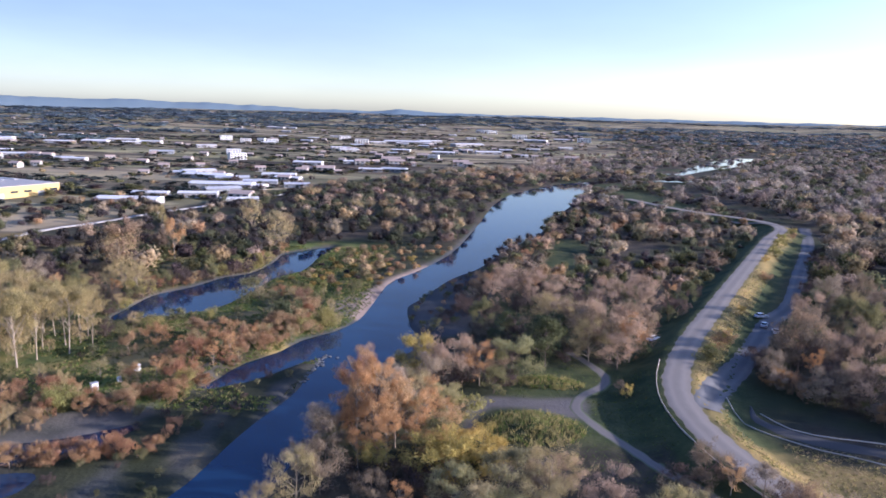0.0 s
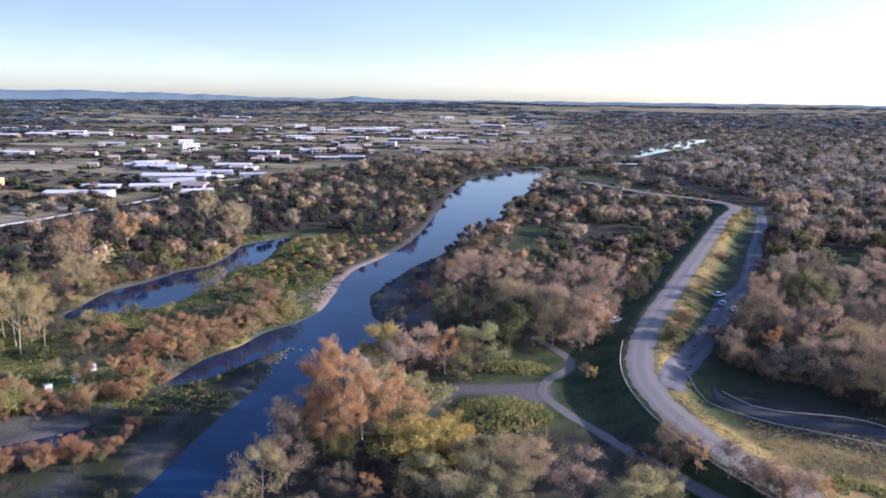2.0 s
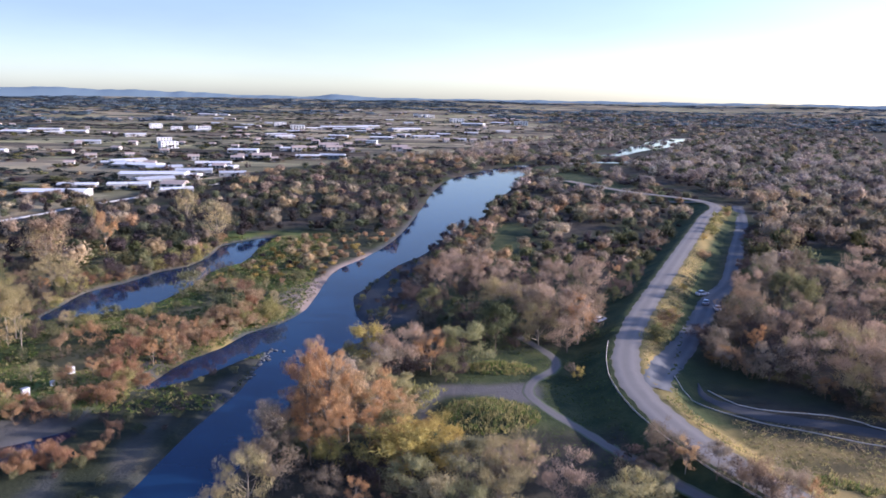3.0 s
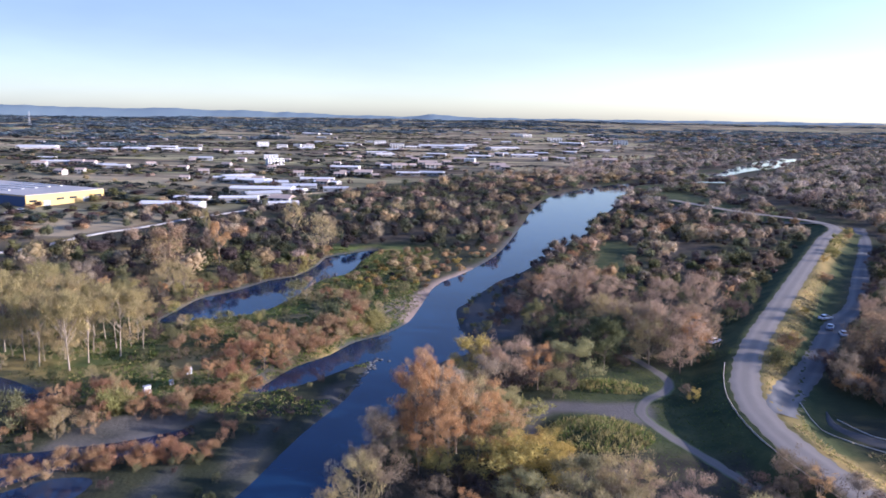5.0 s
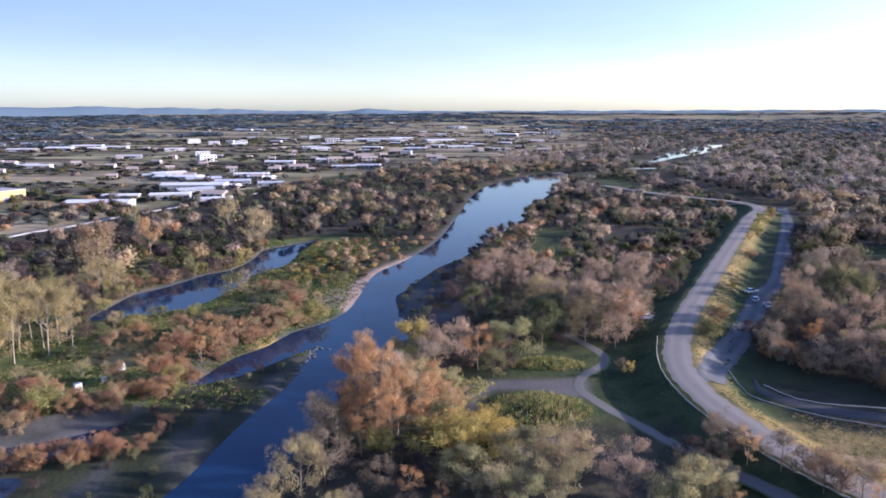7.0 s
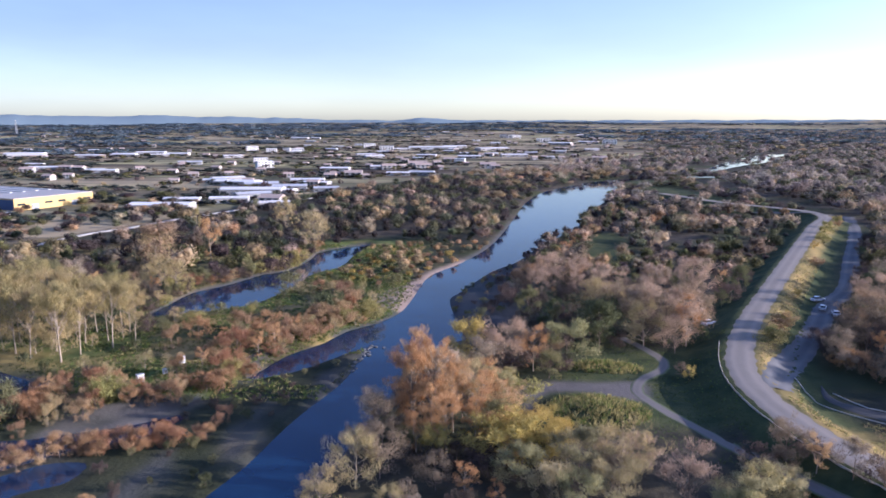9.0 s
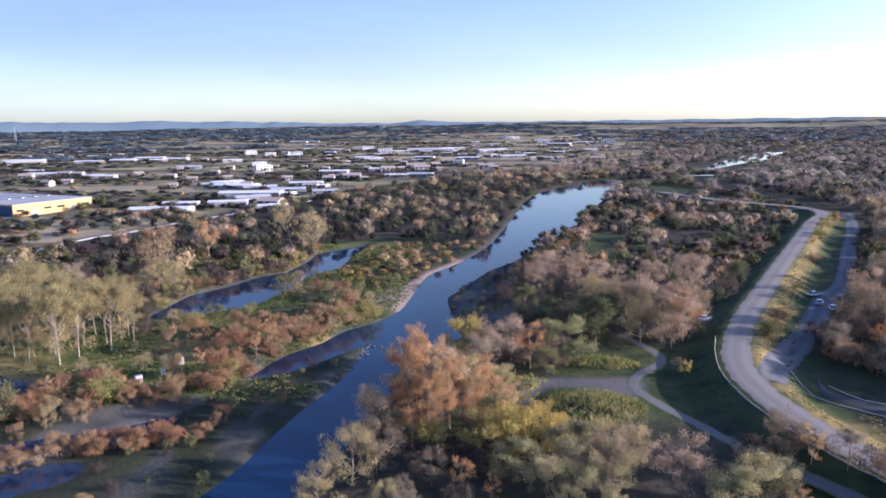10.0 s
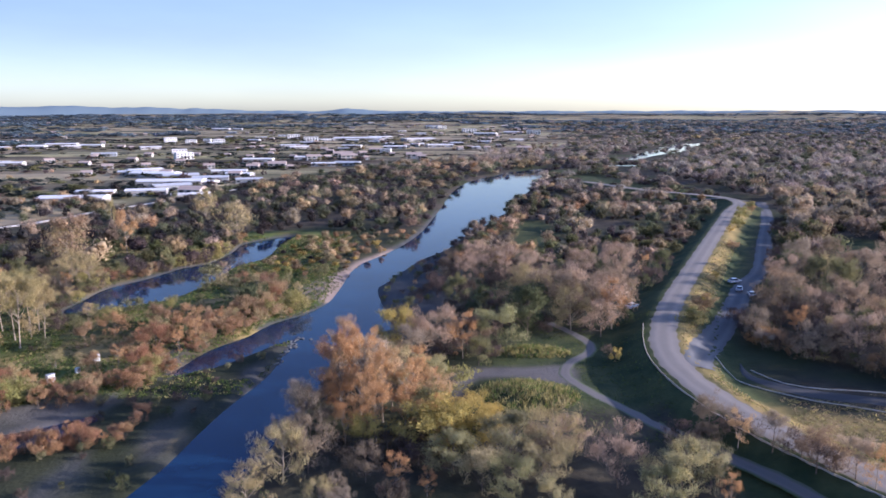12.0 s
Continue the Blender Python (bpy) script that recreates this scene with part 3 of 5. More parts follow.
def strip(name, line, width, mat, label, category, lift=0.06, crown=0.06, across=7, kind="structure", follow=False, taper=0):
    """A road on the ground, a little higher along its middle."""
    rows = []
    d = np.gradient(line, axis=0)
    d /= np.linalg.norm(d, axis=1)[:, None] + 1e-9
    side = np.stack([-d[:, 1], d[:, 0]], 1)
    u = np.linspace(-1, 1, across)
    ragged = 1 + 0.06 * np.sin(np.arange(len(line)) * 1.7) + 0.05 * np.sin(np.arange(len(line)) * 0.6)
    ragged = ragged * np.clip(np.arange(len(line)) / taper, 0.08, 1) if taper else ragged
    P = line[:, None] + side[:, None] * (u[None, :, None] * (width / 2) * ragged[:, None, None])
    z = height(P[..., 0], P[..., 1])
    mean = z.mean(1, keepdims=True)
    z = (z if follow else np.maximum(z, mean)) + lift + crown * (1 - u**2)
    z[:, 0] -= lift + 0.04
    z[:, -1] -= lift + 0.04
    v = np.concatenate([P, z[..., None]], 2).reshape(-1, 3)
    n = len(line)
    i = (np.arange(n - 1)[:, None] * across + np.arange(across - 1)[None]).ravel()
    me = bpy.data.meshes.new(name)
    me.from_pydata(v, [], np.stack([i, i + across, i + across + 1, i + 1], 1))
    me.polygons.foreach_set("use_smooth", np.ones(len(me.polygons), bool))
    me.attributes.new("across", "FLOAT", "POINT").data.foreach_set("value", np.tile(u, n).astype(np.float32))
    me.materials.append(mat)
    return tagged(new(name, me), label, category, kind=kind)


strip("road_levee", smooth_line(LEVEE[::3], 1.5), 7.0, ROAD_DIRT, "pale gravel road along the top of the levee", "road")
strip("road_side", smooth_line(SIDE_ROAD[::3], 1.5), 7.6, ROAD_DARK, "grey worn road below the levee", "road", lift=0.02, crown=0.03, follow=True)
strip("road_lower", smooth_line(LOWER_ROAD[::3], 1.5), 4.6, LANE, "paved lane between two low kerbs, darkened for the shade of the wood", "road", lift=0.06, taper=9, follow=True)
strip("road_far_track", smooth_line([(196, 418), (180, 440), (160, 462), (142, 490), (124, 530), (108, 590)], 3), 4.0, PATH_DIRT, "pale sandy track beyond the levee bend", "road", lift=0.1)
strip("footpath", smooth_line(FOOTPATH[::2], 1.2), 3.2, PATH_DIRT, "pale trodden dirt path through the grass", "path", lift=0.02, crown=0.03)
strip("road_farm", smooth_line(FARM_ROAD[::3], 4), 2.8, ROAD_PALE, "pale concrete farm road behind the woods", "road", lift=0.5)


def far_hills():
    """Low ridges where the plain ends."""
    az = np.linspace(radians(-48), radians(52), 260)
    deg = np.degrees(az)
    top = 58 + 2.0 * np.sin(deg * 1.3) + 1.2 * np.sin(deg * 4.1)
    for c, w, h in ((-29, 4.5, 30), (-24, 3, 26), (-20.5, 3.5, 28), (-17, 2.2, 20), (-13.5, 2.5, 15), (-9.5, 4, 5), (-14.8, 0.5, 9), (-4.3, 1.1, 15), (-2.7, 1.9, 12), (-33, 4, 26), (-38, 5, 24)):
        top = top + 0.68 * h * np.exp(-(((deg - c) / w) ** 2)) * (1 + 0.06 * np.sin(deg * 5 + c))
    v, f = [], []
    rows = [(4250, 0.0), (4400, 0.5), (4550, 0.85), (4650, 1.0), (4720, 0.8), (4760, 0.0)]
    for r, k in rows:
        for a, t in zip(az, top):
            v.append((r * math.sin(a), r * math.cos(a), 25 + (t - 25) * k))
    n = len(az)
    for j in range(len(rows) - 1):
        for i in range(n - 1):
            a = j * n + i
            f.append((a, a + 1, a + n + 1, a + n))
    me = bpy.data.meshes.new("backdrop_hills")
    me.from_pydata(v, [], f)
    me.polygons.foreach_set("use_smooth", np.ones(len(f), bool))
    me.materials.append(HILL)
    tagged(new("backdrop_hills", me), "low wooded hills along the horizon, coloured blue for haze", "hills", kind="structure")


far_hills()

# ---- trees ----


def mesh_of(name, v, f, mat):
    me = bpy.data.meshes.new(name)
    me.from_pydata(v, [], f)
    me.polygons.foreach_set("use_smooth", np.ones(len(f), bool))
    me.materials.append(mat)
    return me


def tube(path, radii, sides=5):
    """Vertices and faces of a tapered limb along a path."""
    v, f = [], []
    path = [Vector(p) for p in path]
    for i, p in enumerate(path):
        d = (path[min(i + 1, len(path) - 1)] - path[max(i - 1, 0)]).normalized()
        a = d.orthogonal().normalized()
        b = d.cross(a)
        for k in range(sides):
            w = 2 * math.pi * k / sides
            v.append(p + (a * math.cos(w) + b * math.sin(w)) * radii[i])
    for i in range(len(path) - 1):
        for k in range(sides):
            a, b = i * sides + k, i * sides + (k + 1) % sides
            f.append((a, b, b + sides, a + sides))
    return v, f


def join(pieces):
    v, f = [], []
    for pv, pf in pieces:
        n = len(v)
        v += [tuple(p) for p in pv]
        f += [tuple(i + n for i in q) for q in pf]
    return v, f


def sprays(rng, places, outs, count, length, width, up, shell=0.62, middle=None):
    """Leaf or twig blades round each place: most lie on the outside of their clump, the rest stick out and up."""
    c = rng.integers(0, len(places), count)
    d = rng.normal(size=(count, 3))
    d /= np.linalg.norm(d, axis=1)[:, None]
    r = outs[c][:, None]
    base = places[c] + d * r * rng.uniform(0.35, 1.0, (count, 1)) ** 0.6 * np.array([1, 1, 0.85])
    out = d * 0.6 + rng.normal(size=(count, 3)) * 0.14
    if middle is not None:
        far = base - np.asarray(middle)
        out = out + 0.9 * far / (np.linalg.norm(far, axis=1)[:, None] + 1e-9)
    out /= np.linalg.norm(out, axis=1)[:, None]
    lies = rng.random((count, 1)) < shell
    free = d * 0.7 + rng.normal(size=(count, 3)) * 0.3 + np.array([0, 0, 0.25 + 1.1 * up])
    flat_way = np.cross(out, rng.normal(size=(count, 3))) + np.array([0, 0, 0.3 + 0.8 * up])
    way = np.where(lies, flat_way, free)
    way /= np.linalg.norm(way, axis=1)[:, None] + 1e-9
    across = np.where(lies, np.cross(way, out), np.cross(way, rng.normal(size=(count, 3))))
    across /= np.linalg.norm(across, axis=1)[:, None] + 1e-9
    L = length * rng.uniform(0.6, 1.4, (count, 1))
    W = width * rng.uniform(0.6, 1.4, (count, 1)) * np.where(lies, 1.15, 0.75)
    a, b, t = base - across * W / 2, base + across * W / 2, base + way * L
    v = np.stack([a, b, t], 1).reshape(-1, 3)
    f = np.arange(count * 3).reshape(-1, 3)
    return v, f


def ico():
    bm = bmesh.new()
    bmesh.ops.create_icosphere(bm, subdivisions=1, radius=1)
    v = np.array([tuple(q.co) for q in bm.verts])
    f = np.array([[q.index for q in face.verts] for face in bm.faces])
    bm.free()
    return v, f


ICO_V, ICO_F = ico()


def puffs(rng, places, outs, size):
    """The dense inner twigs of the clumps, as small uneven lumps."""
    n, m = len(places), len(ICO_V)
    lump = ICO_V[None] * (outs[:, None] * size)[..., None] * rng.uniform(0.7, 1.25, (n, m, 1)) * np.array([1, 1, 0.9])
    v = (places[:, None] + lump).reshape(-1, 3)
    f = (ICO_F[None] + (np.arange(n) * m)[:, None, None]).reshape(-1, 3)
    return v, f


def crown_of(rng, places, outs, count, length, width, up, shell, middle, core):
    v, f = sprays(rng, places, outs, count, length, width, up, shell, middle)
    if core:
        pick = rng.random(len(places)) < 0.5
        pv, pf = puffs(rng, places[pick], outs[pick], core)
        v, f = np.concatenate([v, pv]), np.concatenate([f, pf + len(v)])
    return v, f


def tree_shape(seed, tall, spread, bole, limbs, count, blade, wide, up, clump=0.2, skirt=7, shell=0.6, core=0.0):
    """A trunk with limbs, and a crown of sprays about the limbs' ends. Returns both as vertices and faces."""
    r = random.Random(seed)
    rng = np.random.default_rng(seed)
    pieces, tips, outs = [], [], []
    lean = Vector((r.uniform(-0.06, 0.06), r.uniform(-0.06, 0.06), 1))
    fork = bole * tall
    base_r = 0.009 * tall + 0.04
    top = lean * (tall * 0.82)
    trunk = [lean * (tall * k) + Vector((r.uniform(-1, 1), r.uniform(-1, 1), 0)) * 0.02 * tall * k for k in (0, 0.12, 0.3, 0.55, 0.82)]
    trunk[0] = Vector((0, 0, -0.3))
    pieces.append(tube(trunk, [base_r * 1.35, base_r, base_r * 0.8, base_r * 0.5, base_r * 0.15], 6))
    tips.append(top)
    outs.append(clump * spread * 1.1)
    for i in range(limbs):
        k = r.uniform(bole, 0.78)
        a = i * 2.4 + r.uniform(-0.5, 0.5)
        root = lean * (tall * k)
        reach = spread * r.uniform(0.6, 1.05) * (1.2 - 1.0 * max(0, (k - bole)))
        rise = tall * r.uniform(0.16, 0.42) * (1.25 - 0.7 * k)
        end = root + Vector((math.cos(a) * reach, math.sin(a) * reach, rise))
        end.z = min(end.z, tall * 0.95)
        mid = root.lerp(end, 0.5) + Vector((0, 0, -0.05 * reach))
        lr = base_r * (0.55 - 0.3 * k)
        pieces.append(tube([root, mid, end], [lr, lr * 0.6, lr * 0.15], 4))
        for j in range(3):
            b = a + r.uniform(-1.1, 1.1)
            s = mid.lerp(end, r.uniform(0.2, 0.9))
            e = s + Vector((math.cos(b), math.sin(b), r.uniform(0.3, 1.3))) * reach * r.uniform(0.3, 0.55)
            e.z = min(e.z, tall)
            pieces.append(tube([s, s.lerp(e, 0.5) + Vector((0, 0, 0.03 * reach)), e], [lr * 0.4, lr * 0.26, lr * 0.08], 3))
            tips.append(e)
            outs.append(clump * spread * r.uniform(0.8, 1.4))
        tips.append(end)
        outs.append(clump * spread * r.uniform(0.9, 1.4))
        tips.append(mid.lerp(end, 0.6) + Vector((0, 0, 0.1 * reach)))
        outs.append(clump * spread * r.uniform(0.7, 1.1))
    for i in range(skirt):
        a, reach = r.uniform(0, 6.28), spread * r.uniform(0.25, 0.8)
        tips.append(Vector((math.cos(a) * reach, math.sin(a) * reach, tall * r.uniform(0.1, 0.42))))
        outs.append(clump * spread * r.uniform(0.8, 1.25))
    crown = crown_of(rng, np.array([tuple(t) for t in tips]), np.array(outs), count, blade, wide, up, shell, (0, 0, tall * (0.3 + 0.5 * bole)), core)
    return join(pieces), crown


def tree_kind(name, label, category, leaf, bark, seeds, group, **shape):
    """The models of one kind: each an Empty with a trunk and a crown, kept under the ground's far edge until placed."""
    made = []
    fine = dict(shape, count=int(shape["count"] * 1.7), blade=shape["blade"] * 0.95, wide=shape["wide"] * 0.5, shell=0.4, clump=shape["clump"] * 0.82)
    coarse = dict(shape, count=int(shape["count"] * 1.0), blade=shape["blade"] * 0.85, wide=shape["wide"] * 0.75, core=0.3, shell=0.5)
    for s, form in [(s, form) for form in (fine, coarse) for s in seeds]:
        (tv, tf), (cv, cf) = tree_shape(s, **form)
        made.append((mesh_of(name + "_trunk", tv, tf, bark), mesh_of(name + "_crown", cv.tolist(), cf.tolist(), LEAF[leaf])))
    return {"name": name, "label": label, "category": category, "group": group, "models": made, "tall": shape["tall"], "first": {}}


def plant(kind, x, y, z, tall, turn=None, wide=1.0, rnd=random):
    """Sets one tree of a kind, as tall as told."""
    half = len(kind["models"]) // 2
    i = rnd.randrange(half) + (half if y > 252 else 0)
    s = tall / kind["tall"]
    turn = rnd.uniform(0, 360) if turn is None else turn
    m = pose(x, y, z - 0.1, 0, 0, turn) @ Matrix.Diagonal((s * wide, s * wide, s, 1))
    if i in kind["first"]:
        return copy_thing(kind["first"][i], m @ Matrix.Diagonal((*[1 / v for v in kind["first"][i].scale], 1)))
    root = tagged(new(kind["name"]), kind["label"], kind["category"], kind["group"])
    root.matrix_basis = m
    for part_name, me in zip(("trunk", "crown"), kind["models"][i]):
        ob = new(part_name, me)
        ob.parent = root
    kind["first"][i] = root
    return root


KIND = {
    "cottonwood": tree_kind("cottonwood_tree", "tall cottonwood with pale gold leaves and bare whitish trunk", "tree", "straw", BARK_PALE, (1, 2, 3, 4), "cottonwood grove", skirt=0, tall=18, spread=4.5, bole=0.32, limbs=18, count=3000, blade=0.8, wide=0.2, up=0.6, clump=0.27),
    "rust": tree_kind("rust_tree", "riverside tree with thin rust-orange leaves and pale limbs", "tree", "rust", BARK_PALE, (11, 12, 13), "rust-coloured trees at the river", tall=15, spread=4.0, bole=0.16, limbs=17, count=2700, blade=0.62, wide=0.17, up=0.75, clump=0.22),
    "bare": tree_kind("bare_tree", "leafless tree with a fuzzy crown of pinkish-brown twigs", "tree", "bare", BARK_DARK, (21, 22, 23, 24, 25), "leafless woodland trees", tall=10, spread=4.3, bole=0.08, limbs=14, count=2800, blade=0.6, wide=0.19, up=0.3, clump=0.28),
    "pale": tree_kind("pale_tree", "round tree with pale straw-gold twigs spreading from the base", "tree", "gold", BARK_PALE, (31, 32, 33), "pale twiggy trees on the bank", tall=9, spread=4.0, bole=0.08, limbs=17, count=2100, blade=0.8, wide=0.12, up=0.75, clump=0.24),
    "olive": tree_kind("willow_tree", "bushy willow with dull olive-green leaves", "tree", "olive", BARK_DARK, (41, 42, 43), "olive-green willows", tall=9, spread=3.8, bole=0.05, limbs=14, count=2600, blade=0.55, wide=0.22, up=0.3, clump=0.3),
    "sage": tree_kind("sage_willow_tree", "airy willow with pale sage-green leaves", "tree", "sage", BARK_DARK, (44, 45, 46), "pale sage willows", tall=9, spread=3.9, bole=0.06, limbs=15, count=3000, blade=0.65, wide=0.17, up=0.6, clump=0.27),
    "blush": tree_kind("blush_tree", "twiggy tree with dark limbs and pale pinkish twig ends", "tree", "blush", BARK_DARK, (26, 27, 28), "pale pinkish twiggy trees", tall=10, spread=4.4, bole=0.12, limbs=17, count=2200, blade=0.65, wide=0.16, up=0.55, clump=0.23),
    "yellow": tree_kind("yellow_tree", "small tree with yellow autumn leaves", "tree", "yellow", BARK_DARK, (51, 52), "yellow autumn trees", tall=7, spread=2.9, bole=0.05, limbs=11, count=1700, blade=0.5, wide=0.2, up=0.3, clump=0.3),
    "shrub": tree_kind("russet_shrub", "low russet shrub with dry upright twigs", "shrub", "russet", BARK_DARK, (61, 62, 63), "russet shrubs along the banks", tall=4.5, spread=2.6, bole=0.03, limbs=9, count=1100, blade=0.7, wide=0.15, up=0.8, clump=0.3),
    "scrub": tree_kind("dark_shrub", "low dark brown thicket shrub without leaves", "shrub", "dark", BARK_DARK, (71, 72, 73), "dark thicket shrubs", tall=4, spread=2.8, bole=0.03, limbs=9, count=800, blade=0.55, wide=0.22, up=0.5, clump=0.32),
    "bush": tree_kind("yellow_bush", "low yellow-green bush in the bank grass", "shrub", "lime", BARK_DARK, (81, 82), "yellow-green bank bushes", tall=2.6, spread=1.9, bole=0.02, limbs=8, count=600, blade=0.45, wide=0.2, up=0.5, clump=0.32),
    "green": tree_kind("green_bush", "low olive-green bush in the bank grass", "shrub", "olive", BARK_DARK, (91, 92), "olive-green bank bushes", tall=2.6, spread=2.0, bole=0.02, limbs=8, count=600, blade=0.45, wide=0.22, up=0.4, clump=0.32),
}

rnd = random.Random(5)
# trees that stand out, one by one: kind, place, height, width
SINGLES = [
    ("cottonwood", -132, 176, 18.6, 1.0), ("cottonwood", -122, 172, 20, 1.0), ("cottonwood", -98.4, 160, 18, 0.95), ("cottonwood", -92, 172, 17, 0.95),
    ("cottonwood", -123, 188, 18, 1.0), ("cottonwood", -104, 168, 17, 0.9), ("cottonwood", -112, 180, 17.5, 1.0), ("cottonwood", -99, 192, 15, 0.95),
    ("pale", -100, 163, 8, 0.9), ("pale", -108, 166, 7, 1.0), ("pale", -118, 169, 8, 0.9), ("pale", -126, 178, 7, 1.0), ("pale", -104, 178, 7, 0.9), ("pale", -113, 188, 8, 1.0), ("pale", -93, 180, 6, 1.0), ("pale", -135, 172, 8, 0.9), ("cottonwood", -113, 166, 17, 0.9), ("cottonwood", -103, 186, 15, 0.9), ("cottonwood", -141, 180, 16, 1.0), ("cottonwood", -132, 205, 16, 1.15), ("cottonwood", -97, 166, 16, 0.9), ("cottonwood", -94.5, 187, 14, 0.9), ("cottonwood", -129, 166, 19, 0.9), ("cottonwood", -117, 196, 16, 1.0), ("cottonwood", -138, 192, 17, 1.0), ("cottonwood", -108, 174, 15, 0.9), ("cottonwood", -147, 171, 17, 0.9),
    ("bare", -120.5, 269, 17, 1.0), ("pale", -124, 272, 15, 1.0), ("rust", -110, 294, 18, 0.8), ("pale", -72, 318, 16, 0.9), ("pale", -98, 370, 16, 0.8), ("cottonwood", -128.6, 330, 17, 0.35), ("bush", -81, 198, 3.0, 1.4), ("green", -77, 205, 3.0, 1.5),
    ("bare", 91, 172, 14, 1.0), ("pale", 106, 149, 13, 1.0), ("blush", 62, 215, 15, 0.9), ("pale", 34, 195, 13, 1.0), ("olive", 28, 172, 12, 1.0), ("rust", 50.7, 179, 13, 0.9), ("olive", 118, 192, 14, 0.8), ("pale", 40, 178, 11, 1.0),
    ("rust", -10, 127, 17, 0.9), ("rust", -12.5, 132, 17.5, 0.7), ("rust", -14, 130, 15, 0.95), ("rust", -6, 124, 14, 1.0), ("rust", -1, 128, 12.5, 1.1), ("rust", -9, 120, 12, 1.1), ("rust", -2, 120, 10, 1.1),
    ("rust", 4, 127, 9, 1.2), ("rust", 3, 120, 8, 1.2), ("bush", 7.4, 139, 3.6, 1.8), ("rust", -16, 124, 9, 0.9), ("yellow", -4.5, 159, 11.5, 1.0), ("bare", -8, 139, 11, 0.8), ("blush", 4.5, 155, 12, 1.0), ("rust", 11, 157, 11, 0.95), ("sage", 19, 161, 10, 1.2), ("bare", 0, 151, 10, 0.9), ("olive", 14, 152, 6, 1.2),
    ("blush", 46, 180, 15, 1.1), ("bare", 41, 184, 13, 1.2), ("bare", 52, 186, 14, 1.1), ("bare", 34, 190, 13, 1.0), ("olive", 30, 182, 11, 1.3), ("pale", 31, 196, 12, 1.1),
    ("pale", -20.4, 103, 9, 1.0), ("pale", -24, 95, 6.5, 1.1), ("bare", -17, 106, 8.5, 0.9), ("rust", -3.5, 100, 5.5, 1.3), ("bare", -8, 102, 6, 1.0), ("yellow", -8, 113, 6, 1.2), ("yellow", 5, 109, 9, 1.4), ("yellow", 9.5, 110, 8, 1.3), ("yellow", 1, 113, 8, 1.3), ("yellow", 11, 125, 4.5, 1.3), ("pale", 13, 112, 5.5, 1.0),
    ("olive", 2, 118, 8, 1.2), ("sage", 5, 103, 7, 1.2), ("rust", 4, 109, 6, 1.2), ("yellow", 12, 118, 5.5, 1.1), ("sage", 14, 105, 8.5, 1.2), ("pale", 21, 106, 9.5, 1.0), ("bare", 19, 110, 5, 1.0), ("blush", 29, 98, 9.5, 0.9), ("blush", 24, 109, 6, 1.1),
    ("sage", 37, 94, 8.5, 1.15), ("sage", 33, 90, 7, 1.1), ("bare", 57, 95, 7, 1.0), ("rust", 50.5, 106, 6.5, 1.0), ("bare", 48, 111, 7, 1.0), ("bare", 61, 92, 6.5, 1.0), ("bare", -18, 117, 9, 1.0), ("bare", -20, 124, 8, 0.9),
    ("blush", 95, 147, 12, 1.1), ("bare", 97.6, 183, 12.5, 1.1), ("bare", 88, 151, 9, 1.1), ("rust", 92, 166, 9, 0.9), ("blush", 103, 141.5, 12, 1.1), ("blush", 112, 137, 12, 1.1), ("yellow", 44, 152, 3.2, 0.9), ("bare", 43, 155, 3.4, 0.9),
    ("sage", 9, 98, 6.5, 1.1), ("sage", 13, 95, 7, 1.1), ("pale", 19, 98, 8, 1.0), ("rust", 1, 97, 4.5, 1.1), ("bare", -12, 96, 4.5, 1.0), ("pale", -14, 94, 5, 1.0), ("sage", 42, 96, 7, 1.0), ("bare", 41, 104, 6, 1.0),
    ("rust", -7, 117, 10, 1.1), ("rust", 2, 115, 9, 1.1), ("rust", -12, 116, 8, 1.0), ("yellow", 8, 116, 7, 1.2), ("yellow", 6, 121, 6, 1.3), ("olive", 8, 113, 6.5, 1.2), ("rust", -13, 123, 10, 1.0), ("scrub", -5, 110, 4, 1.2), ("scrub", -11, 110, 4, 1.2), ("scrub", 0, 107, 4, 1.2), ("bare", -15, 135, 8, 0.9), ("bare", -4, 134, 8, 1.0), ("rust", 3, 133, 7, 1.0),
    ("bare", 46, 107.5, 5, 1.0), ("bare", 54, 102, 6, 1.0), ("scrub", 51.5, 109, 3.5, 1.2), ("scrub", 57, 99, 3.5, 1.2), ("scrub", 60, 96, 3.5, 1.2), ("rust", 62, 89, 6.5, 1.0), ("scrub", 45, 112, 3.5, 1.2),
    ("scrub", 2, 155, 4.5, 1.3), ("scrub", 7, 158, 4.5, 1.3), ("scrub", 12, 161, 4.5, 1.3), ("bare", 15, 163, 8, 1.1), ("bare", 8, 163, 9, 1.1), ("scrub", -2, 156, 4, 1.3), ("scrub", 17, 157, 3.5, 1.3),
    ("cottonwood", -107, 162, 16, 0.9), ("cottonwood", -118, 176, 17, 0.95), ("cottonwood", -126, 183, 17, 0.95), ("cottonwood", -101, 176, 15, 0.9), ("cottonwood", -96, 178, 15, 0.9), ("cottonwood", -136, 184, 17, 0.95), ("cottonwood", -144, 188, 16, 1.0), ("cottonwood", -107, 188, 15, 0.9), ("cottonwood", -88, 176, 13, 0.9), ("cottonwood", -153, 178, 17, 1.0),
    ("shrub", -49.5, 128, 3.6, 0.8), ("green", -64, 239, 5, 1.3), ("bare", -62, 247, 5, 0.9),
]
single_z = height(np.array([q[1] for q in SINGLES]), np.array([q[2] for q in SINGLES]))
for (kind, x, y, tall, wide), z in zip(SINGLES, single_z):
    plant(KIND[kind], x, y, float(z), tall, wide=wide, rnd=rnd)

# woods that fill the plan: where, how thick, which kinds


